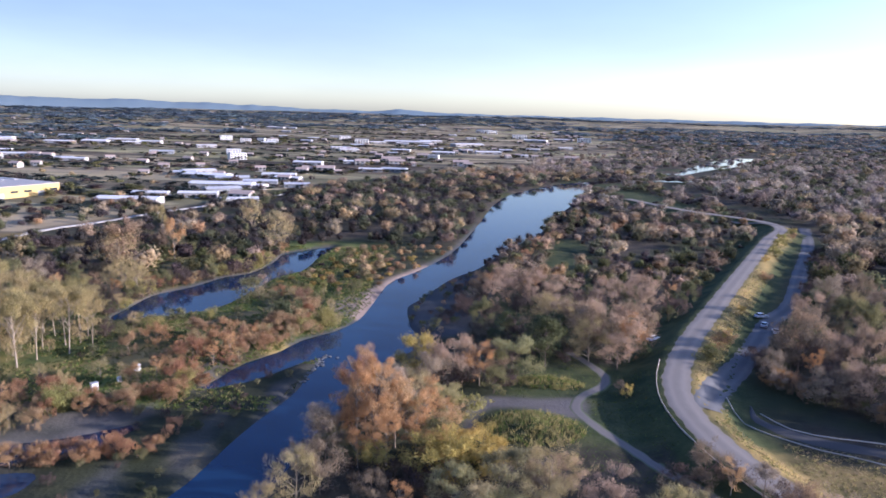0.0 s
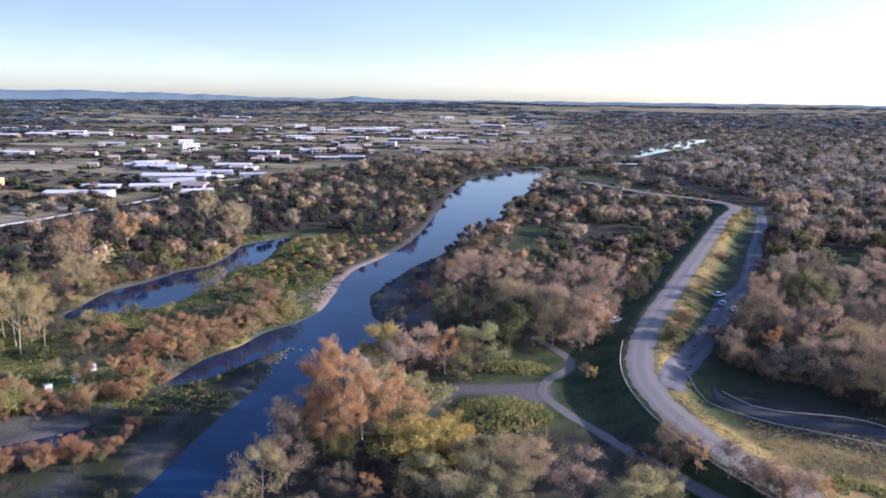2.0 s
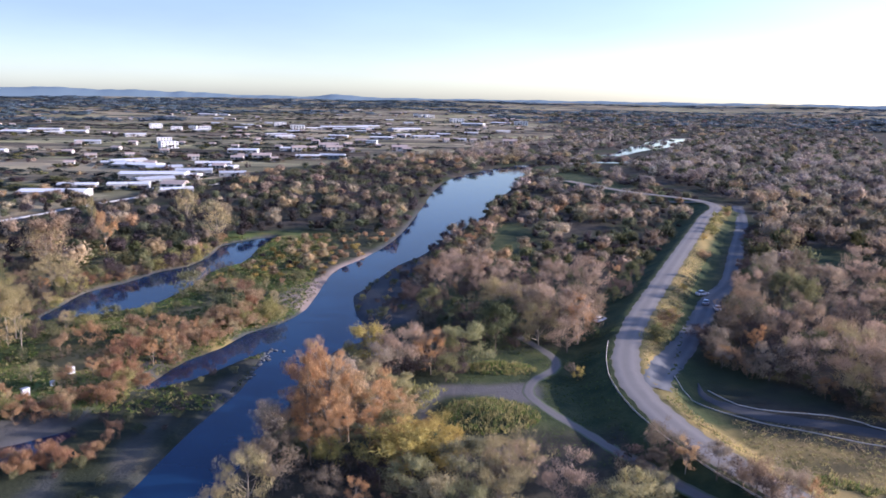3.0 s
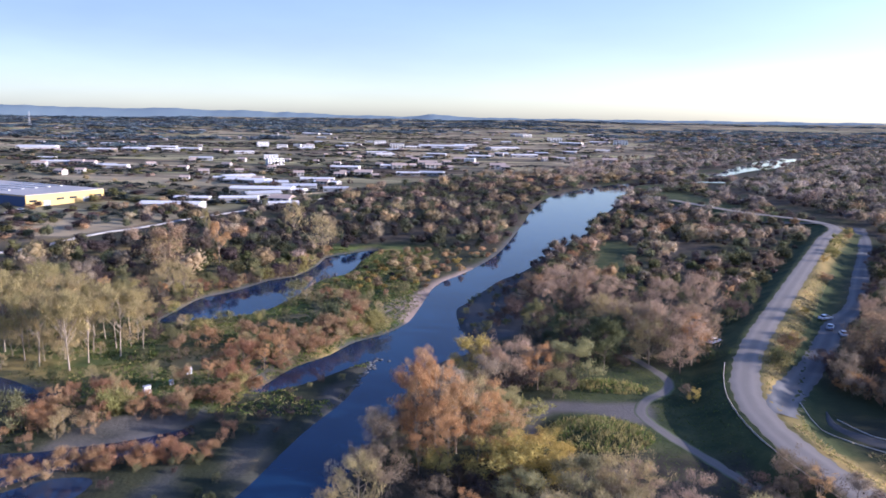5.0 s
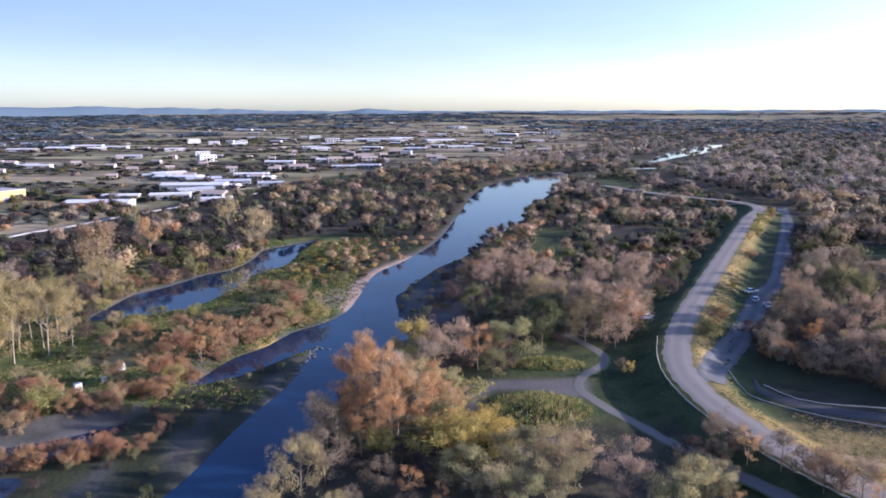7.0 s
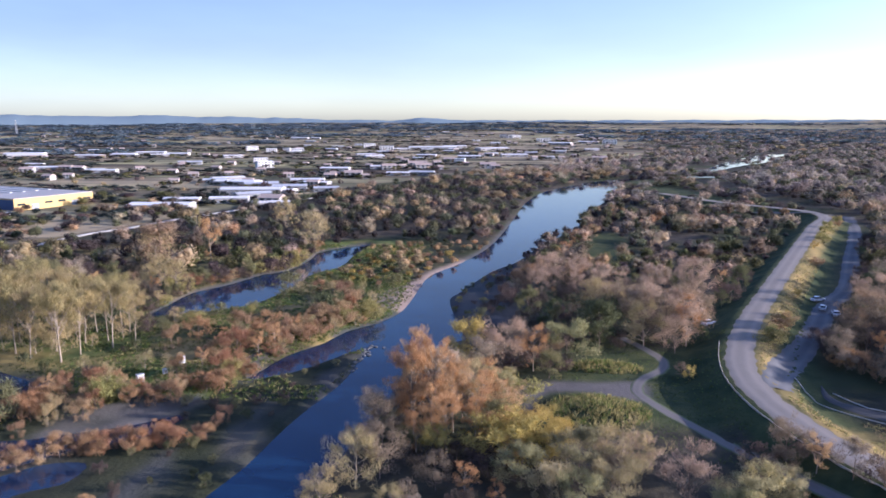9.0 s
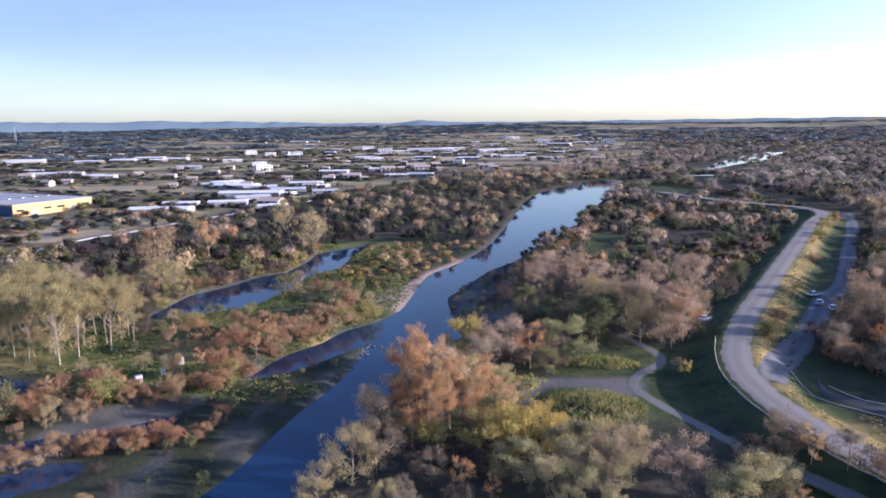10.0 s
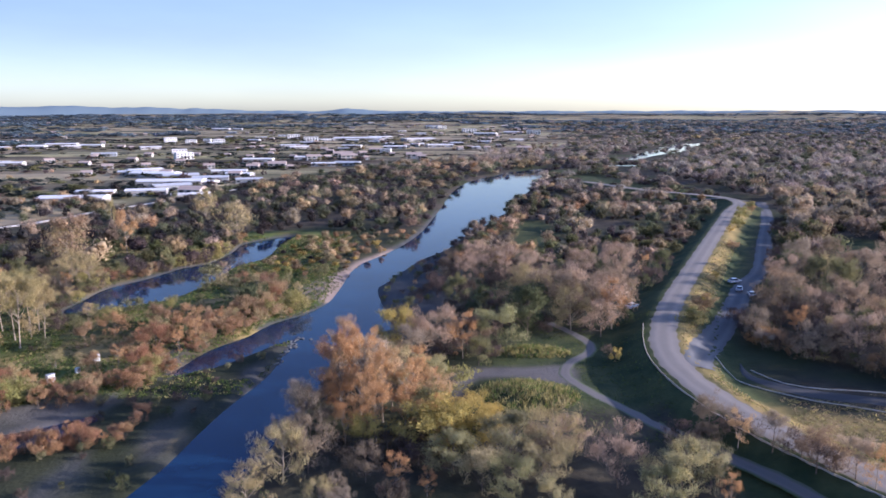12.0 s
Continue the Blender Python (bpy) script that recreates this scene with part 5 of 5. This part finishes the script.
MODELS = {
    "hall": building("hall_building", "long low white hall with a pale roof", 40, 18, 4.0, SHADED_WHITE, PALE_ROOF, 1.2, 6),
    "shed": building("shed_building", "grey sheet-metal shed with a grey roof", 32, 16, 3.8, GREY_WALL, GREY_ROOF, 1.4, 5),
    "house": building("house", "white house with a clay tile roof", 13, 10, 4.6, SHADED_WHITE, TILE_ROOF, 2.0, 3, "house", "town houses", 2),
    "block": building("apartment_block", "white flat-roofed apartment block", 22, 13, 8, BRIGHT_WALL, PALE_ROOF, 0, 5, "apartment block", "town blocks", 3),
}
HALLS = [
    ("hall", -201, 464, 38), ("hall", -211, 650, 39), ("hall", -174, 570, 47), ("shed", -153, 603, 27), ("hall", -154, 674, 30), ("house", -139, 498, 15), ("hall", -736, 1202, 59), ("hall", -496, 847, 38),
    ("hall", -587, 792, 42), ("shed", -527, 759, 17), ("hall", -552, 1261, 47), ("hall", -574, 1209, 36), ("shed", -422, 813, 18), ("block", -404, 1359, 14), ("block", -362, 1323, 18), ("block", -350, 1385, 14),
    ("block", -318, 1337, 20), ("block", -286, 986, 18), ("block", -226, 1596, 24), ("hall", -496, 2125, 48), ("block", -171, 1436, 26), ("hall", -87, 1491, 90), ("hall", -45, 1564, 47), ("house", -75, 920, 18),
]
MORE_HALLS = [
    ("hall", -233, 690, 30), ("shed", -184, 629, 28), ("hall", -154, 574, 26), ("hall", -172, 508, 26), ("shed", -165, 540, 26), ("hall", -203, 503, 22), ("shed", -121, 593, 20), ("hall", -137, 485, 14), ("hall", -140, 648, 22),
    ("hall", -896, 1252, 60), ("hall", -708, 1158, 52), ("hall", -600, 1146, 40), ("hall", -563, 1186, 40), ("house", -491, 800, 14), ("house", -470, 842, 14), ("house", -452, 836, 12), ("hall", -404, 799, 26), ("block", -256, 898, 20), ("block", -428, 1427, 22), ("house", -102, 865, 16), ("house", -64, 875, 16), ("block", -22, 988, 14), ("hall", -78, 1177, 30), ("shed", -57, 775, 26), ("hall", -81, 768, 22), ("house", 13, 895, 18), ("hall", 58, 1178, 40), ("block", 82, 2214, 24), ("block", 106, 2225, 20), ("hall", 30, 1440, 60),
    ("house", -59, 893, 11), ("hall", -112, 880, 26), ("house", -124, 748, 17), ("hall", -159, 839, 32), ("block", 113, 2155, 26), ("block", 168, 1889, 34), ("hall", 193, 1745, 52), ("block", 312, 1788, 32),
    ("hall", 270, 1847, 42), ("house", 168, 1041, 19), ("house", -37, 1026, 15), ("hall", -11, 1134, 34), ("shed", -240, 674, 20), ("hall", -488, 1215, 37), ("shed", -372, 963, 29), ("house", -144, 729, 11),
]
used = {}
spots = HALLS + MORE_HALLS
for _ in range(178):
    y = rnd.uniform(640, 2000) if rnd.random() < 0.7 else rnd.uniform(2000, 2800)
    edge = float(np.interp(y, [650, 760, 860, 1100, 1600, 2400], [-120, -60, 60, 150, 300, 430]))
    spots.append((rnd.choice(["house", "house", "house", "house", "house", "house", "hall", "shed"]), edge - 20 - rnd.random() ** 1.4 * (0.6 * y + edge), y, None))
WIDTH = {"hall": 40, "shed": 32, "house": 13, "block": 22}
spot_z = height(np.array([q[1] for q in spots]), np.array([q[2] for q in spots]))
for (kind, x, y, w), z in zip(spots, spot_z):
    s = rnd.uniform(0.45, 0.8) if w is None else max(0.6, w / WIDTH[kind])
    m = set_down(x, y, float(z), rnd.gauss(8, 14), s, min(1.3, s ** 0.4))
    if kind in used:
        copy_thing(MODELS[kind], m @ Matrix.Diagonal((*[1 / v for v in MODELS[kind].scale], 1)))
    else:
        used[kind] = MODELS[kind]
        MODELS[kind].matrix_basis = m

garden = []
for (kind, x, y, w), z in zip(spots, spot_z):
    w = w or WIDTH[kind]
    for k in range(rnd.randrange(7, 16)):
        gx, gy = x + rnd.uniform(-0.8, 0.8) * w, y - rnd.uniform(0.35, 0.9) * max(w * 0.6, 14) if k % 3 else y + rnd.uniform(12, 25)
        garden.append((gx, gy, float(z), rnd.uniform(6, 15), rnd.uniform(2.5, 6), rnd.choice(["fir", "dark", "olive", "bare", "fir"])))
joined("garden_trees", garden, DIM_MODELS, "dark garden trees and bushes round the town's buildings", "trees")

# ---- grass, stones and small things ----


def grass_stuff(name, xs, ys, tall, tones, label, seed, blades=7):
    """Tussocks: a few blades each, joined into one mesh."""
    rng = np.random.default_rng(seed)
    xs, ys = np.asarray(xs), np.asarray(ys)
    zs = height(xs, ys)
    n = len(xs) * blades
    base = np.repeat(np.stack([xs, ys, zs - 0.05], 1), blades, 0) + np.concatenate([rng.normal(size=(n, 2)) * 0.25, np.zeros((n, 1))], 1)
    way = np.concatenate([rng.normal(size=(n, 2)) * 0.45, np.ones((n, 1))], 1)
    h = tall * rng.uniform(0.5, 1.3, (n, 1))
    side = rng.normal(size=(n, 3)) * np.array([1, 1, 0])
    side /= np.linalg.norm(side, axis=1)[:, None] + 1e-9
    w = 0.085 * rng.uniform(0.6, 1.5, (n, 1))
    v = np.stack([base - side * w, base + side * w, base + way * h], 1).reshape(-1, 3)
    me = bpy.data.meshes.new(name)
    me.from_pydata(v, [], np.arange(n * 3).reshape(-1, 3))
    pick = np.repeat(rng.integers(0, len(tones), len(xs)), blades)
    c = np.array([TONES[t] for t in tones])[pick] * rng.uniform(0.7, 1.3, (n, 1))
    c = np.repeat(np.concatenate([c, np.ones((n, 1))], 1), 3, 0)
    me.attributes.new("tone", "FLOAT_COLOR", "POINT").data.foreach_set("color", c.clip(0, 1).astype(np.float32).ravel())
    me.materials.append(WOODS)
    return tagged(new(name, me), label, "grass", kind="stuff")


rng = np.random.default_rng(8)


def spread(n, x0, x1, y0, y1, keep):
    x, y = rng.uniform(x0, x1, n), rng.uniform(y0, y1, n)
    ok = keep(x, y) & (water_gap(x, y) > 0.6) & (gap(x, y, LEVEE) > 4.2) & (gap(x, y, SIDE_ROAD) > 3.8) & (gap(x, y, LOWER_ROAD) > 3.2) & (gap(x, y, FOOTPATH) > 1.6) & (shore(x, y, LOT) > 0.5)
    return x[ok], y[ok]


def on_mound(x, y):
    k = 0 * x
    for mx, my, rx, ry, h in MOUNDS:
        k = np.maximum(k, np.exp(-(((x - mx) / rx) ** 2 + ((y - my) / ry) ** 2)))
    return k > 0.35


grass_stuff("mound_grass", *spread(6000, 0, 45, 120, 170, on_mound), 0.9, ["straw", "straw", "grass", "olive"], "long yellow-green grass on the mounds beside the path", 1)
grass_stuff("levee_grass", *spread(42000, 40, 130, 85, 340, lambda x, y: ((gap(x, y, LEVEE) < 9.5) | ((y < 131) & (wave(x, y, 5, 55) > -0.6))) & (x > at_line(LEVEE[10:], y) - 3)), 0.28, ["straw", "gold", "gold", "straw", "olive"], "dry yellow grass on the sunny levee slope", 2)
grass_stuff("bank_grass", *spread(16000, -120, -22, 92, 330, lambda x, y: (wave(x, y, 8, 51) > -0.45) & (shore(x, y, BAR) > 0)), 0.42, ["sedge", "sedge", "olive"], "rough green and yellow bank grass", 3)
grass_stuff("lawn_grass", *spread(7000, 14, 62, 112, 185, lambda x, y: wave(x, y, 6, 53) > -0.5), 0.22, ["sedge", "sedge", "grass"], "short green grass below the levee", 4, 3)

grass_stuff("meadow_grass", *spread(26000, -120, -25, 140, 330, lambda x, y: (wave(x, y, 9, 37) > -0.4) & ~((x < -75) & (y > 225)) & ~((x < -90) & (y < 205) & (wave(x, y, 5, 58) < 0.35))), 0.45, ["grass", "straw", "sedge", "grass"], "sunny yellow-green meadow grass between the bank shrubs", 5)

grass_stuff("field_tufts", *spread(5000, 66, 110, 72, 108, lambda x, y: (x > at_line(LEVEE[10:], y) + 5) & (y < 148 - 0.52 * x) & (wave(x * 1.4 + y, y * 0.5, 4, 57) > -0.1)), 0.8, ["grass", "straw", "straw", "sedge"], "long yellow-green grass in rough rows beside the levee road", 6)

# yellow shrubs along the levee's sunny side
for k in range(20):
    i = int(len(LEVEE) * rnd.uniform(0.22, 0.62))
    d = LEVEE[i] - LEVEE[i - 1]
    d = d / (np.hypot(*d) + 1e-9)
    out = rnd.uniform(5.2, 8.6)
    x, y = LEVEE[i][0] - d[1] * out, LEVEE[i][1] + d[0] * out
    if y > 150:
        plant(KIND[rnd.choice(["bush", "pale", "yellow", "shrub", "bush"])], x, y, float(height(np.array([x]), np.array([y]))[0]), rnd.uniform(2.2, 3.8), wide=1.2, rnd=rnd)


def kerb(name, line, label, size=(0.19, 0.2), seg=3.0):
    """A low kerb of separate concrete lengths, each set a little unevenly."""
    root = tagged(new(name), label, "kerb", kind="structure")
    bm = bmesh.new()
    box(bm, -seg / 2 + 0.04, seg / 2 - 0.04, -size[0] / 2, size[0] / 2, -0.3, size[1])
    bmesh.ops.bevel(bm, geom=[e for e in bm.edges if e.calc_length() > 1], offset=0.05, segments=1, affect="EDGES")
    me = bpy.data.meshes.new(name + "_length")
    bm.to_mesh(me)
    bm.free()
    me.materials.append(KERB)
    line = smooth_line(line, seg)
    z = height(line[:, 0], line[:, 1])
    for i in range(len(line) - 1):
        a, b = Vector((*line[i], z[i])), Vector((*line[i + 1], z[i + 1]))
        ob = new("kerb_stone", me)
        ob.parent = root
        ob.matrix_basis = pose(*((a + b) / 2), 0, -math.degrees(math.atan2(b.z - a.z, (b - a).xy.length)), math.degrees(math.atan2(b.y - a.y, b.x - a.x)) + rnd.gauss(0, 1.0)) @ Matrix.Diagonal(((b - a).length / seg, 1, 1, 1))
    return root


kerb("kerb_lane_inner", [(66.2, 151.8), (65, 143.5), (67.5, 137.3), (71.5, 132.8), (76.5, 128.5), (82.7, 124.9), (89.1, 120.4), (94.5, 117.1), (112, 107), (140, 90)], "pale low concrete kerb along the dark lane")
kerb("kerb_lane_outer", [(71.5, 146), (74.7, 138), (82.4, 134), (90.7, 131.5), (95.5, 128), (99, 124), (120, 113), (145, 99)], "pale low concrete kerb on the lane's far side")
kerb("kerb_levee", [(56.5, 172), (52, 158), (49.3, 145), (49, 131), (50.6, 119), (53.5, 107), (57.8, 96), (67, 76)], "pale low kerb along the levee road's edge", (0.13, 0.15))


def rock_mesh(seed):
    r = random.Random(seed)
    bm = bmesh.new()
    bmesh.ops.create_icosphere(bm, subdivisions=2, radius=1)
    for v in bm.verts:
        v.co *= 1 + 0.25 * noise.noise(v.co * 1.5 + Vector((seed, 0, 0)))
        v.co.z *= 0.55
    me = bpy.data.meshes.new("stone")
    bm.to_mesh(me)
    bm.free()
    me.materials.append(STONE)
    return me


ROCKS = [rock_mesh(q) for q in range(4)]
for k in range(60):
    u = rnd.random() * 1.2
    x, y = -28.0 - 3.5 * u + rnd.gauss(0, 0.9), 179 - 18 * u + rnd.gauss(0, 1.6)
    ob = tagged(new("river_stone", ROCKS[k % 4]), "grey river stone in the shallow riffle", "stone", "stones of the riffle")
    q = rnd.uniform(0.25, 0.55)
    ob.matrix_basis = pose(x, y, -0.5 + 0.1 * q, 0, 0, rnd.uniform(0, 360)) @ Matrix.Diagonal((q * 1.3, q, q, 1))


def car(label, paint):
    """A parked car; its front faces +x."""
    root = tagged(new("parked_car"), label, "car", "cars parked on the side road")
    bm = bmesh.new()
    prof = [(-2.2, 0.35), (-2.2, 0.85), (-2.05, 0.98), (-1.3, 1.0), (1.0, 0.95), (2.0, 0.82), (2.2, 0.6), (2.2, 0.35)]
    rows = []
    for y, k in ((-0.88, 0.97), (-0.8, 1.0), (0.8, 1.0), (0.88, 0.97)):
        rows.append([bm.verts.new((x * k, y, z if abs(y) < 0.85 else z - 0.03)) for x, z in prof])
    for a, b in zip(rows[:-1], rows[1:]):
        for i in range(len(prof)):
            j = (i + 1) % len(prof)
            bm.faces.new((a[i], a[j], b[j], b[i]))
    bm.faces.new(rows[0][::-1])
    bm.faces.new(rows[-1])
    part("body", bm, paint, root)
    bm = bmesh.new()
    low = [bm.verts.new(p) for p in ((-1.75, -0.78, 0.97), (1.05, -0.78, 0.94), (1.05, 0.78, 0.94), (-1.75, 0.78, 0.97))]
    top = [bm.verts.new(p) for p in ((-1.2, -0.62, 1.45), (0.25, -0.62, 1.47), (0.25, 0.62, 1.47), (-1.2, 0.62, 1.45))]
    for i in range(4):
        bm.faces.new((low[i], low[(i + 1) % 4], top[(i + 1) % 4], top[i]))
    bm.faces.new(top)
    part("window", bm, DARK_GLASS, root, "dark tinted glass")
    bm = bmesh.new()
    box(bm, -1.22, 0.27, -0.64, 0.64, 1.455, 1.5)
    part("roof", bm, paint, root)
    for x in (-1.35, 1.35):
        for y in (-0.8, 0.8):
            bm = bmesh.new()
            bmesh.ops.create_cone(bm, segments=16, radius1=0.33, radius2=0.33, depth=0.22, cap_ends=True, matrix=pose(x, y, 0.33, 90))
            tyre = part("wheel", bm, RUBBER, root)
            bm = bmesh.new()
            bmesh.ops.create_cone(bm, segments=12, radius1=0.2, radius2=0.2, depth=0.24, cap_ends=True, matrix=pose(x, y, 0.33, 90))
            part("rim", bm, RIM, tyre)
    for x, mat, lamp in ((2.16, LAMP_CLEAR, "headlight"), (-2.16, LAMP_RED, "tail_light")):
        for y in (-0.62, 0.62):
            bm = bmesh.new()
            box(bm, x - 0.06, x + 0.06, y - 0.18, y + 0.18, 0.6, 0.76)
            part(lamp, bm, mat, root)
    return root


for x, y, turn, paint, label in ((103.9, 226.7, 20, CAR_WHITE, "white car parked on the grey side road"), (100.5, 215.7, 62, CAR_SILVER, "silver car parked on the grey side road"), (101.3, 209.2, 75, CAR_WHITE, "white car parked beside the wood"), (61.5, 197, 40, CAR_WHITE, "white car parked below the levee")):
    c = car(label, paint)
    c.matrix_basis = pose(x, y, float(height(np.array([x]), np.array([y]))[0]) + 0.14, 0, 0, turn)


def utility_box(x, y, s):
    root = tagged(new("utility_box"), "white metal utility box among russet shrubs", "box", "white boxes on the bank")
    bm = bmesh.new()
    box(bm, -0.9, 0.9, -0.6, 0.6, -0.2, 1.9)
    bmesh.ops.bevel(bm, geom=bm.edges[:], offset=0.04, segments=2, affect="EDGES")
    part("body", bm, CAR_WHITE, root)
    bm = bmesh.new()
    box(bm, -1.0, 1.0, -0.7, 0.7, 1.9, 2.0)
    part("lid", bm, STEEL, root)
    bm = bmesh.new()
    box(bm, -0.7, 0.7, -0.64, -0.6, 0.15, 1.7)
    part("door", bm, SHADED_WHITE, root)
    root.matrix_basis = pose(x, y, float(height(np.array([x]), np.array([y]))[0]) + 0.2, 0, 0, 50) @ Matrix.Diagonal((s, s, s, 1))


utility_box(-69.9, 160.3, 0.7)
utility_box(-74, 147.4, 0.8)
utility_box(-70.9, 153, 0.5)


def mast(x, y, tall):
    """A tapered lattice mast."""
    root = tagged(new("lattice_mast"), "tall pale steel lattice mast on the plain", "mast")
    z0 = float(height(np.array([x]), np.array([y]))[0])
    w0, w1, n = 3.2, 0.8, 9
    corner = lambda i, k: Vector(((w0 + (w1 - w0) * k) * (1 if i in (0, 3) else -1), (w0 + (w1 - w0) * k) * (1 if i < 2 else -1), tall * k))  # noqa: E731
    for i in range(4):
        bm = bmesh.new()
        v, f = tube([corner(i, 0), corner(i, 0.5), corner(i, 1)], [0.45, 0.4, 0.3], 4)
        vs = [bm.verts.new(p) for p in v]
        for q in f:
            bm.faces.new([vs[j] for j in q])
        part("leg", bm, STEEL, root)
    for k in range(n):
        pieces = []
        for i in range(4):
            pieces.append(tube([corner(i, k / n), corner((i + 1) % 4, (k + 1) / n)], [0.18, 0.18], 3))
        v, f = join(pieces)
        bm = bmesh.new()
        vs = [bm.verts.new(p) for p in v]
        for q in f:
            bm.faces.new([vs[j] for j in q])
        part("brace", bm, STEEL, root)
    root.matrix_basis = pose(x, y, z0)


mast(-1405, 2267, 46)


def silo(x, y, tall, r):
    root = tagged(new("silo"), "white round silo with a cone roof", "silo")
    bm = bmesh.new()
    bmesh.ops.create_cone(bm, segments=20, radius1=r, radius2=r, depth=tall, cap_ends=True, matrix=pose(0, 0, tall / 2))
    part("tank", bm, SHADED_WHITE, root)
    bm = bmesh.new()
    bmesh.ops.create_cone(bm, segments=20, radius1=r + 0.2, radius2=0.3, depth=1.6, cap_ends=True, matrix=pose(0, 0, tall + 0.8))
    part("roof", bm, STEEL, root)
    root.matrix_basis = pose(x, y, float(height(np.array([x]), np.array([y]))[0]) - 0.1)


silo(-583, 814, 9, 2.2)

lot_car = tagged(car("white car parked in the warehouse yard", CAR_WHITE), group="cars in the warehouse yard")
lot_car.matrix_basis = pose(-300, 428, 0.62, 0, 0, 10)
grey_car = tagged(car("silver car parked in the warehouse yard", CAR_SILVER), group="cars in the warehouse yard")
grey_car.matrix_basis = pose(-306, 431, 0.62, 0, 0, 95)
for k in range(24):
    x, y = -372 + 4.2 * k + rnd.uniform(-1, 1), 424 + rnd.choice([0, 7, 16]) + rnd.uniform(-1, 1)
    copy_thing(rnd.choice([lot_car, grey_car]), pose(x, y, float(height(np.array([x]), np.array([y]))[0]) + 0.02, 0, 0, rnd.choice([8, 95, 98]) + rnd.uniform(-4, 4)))
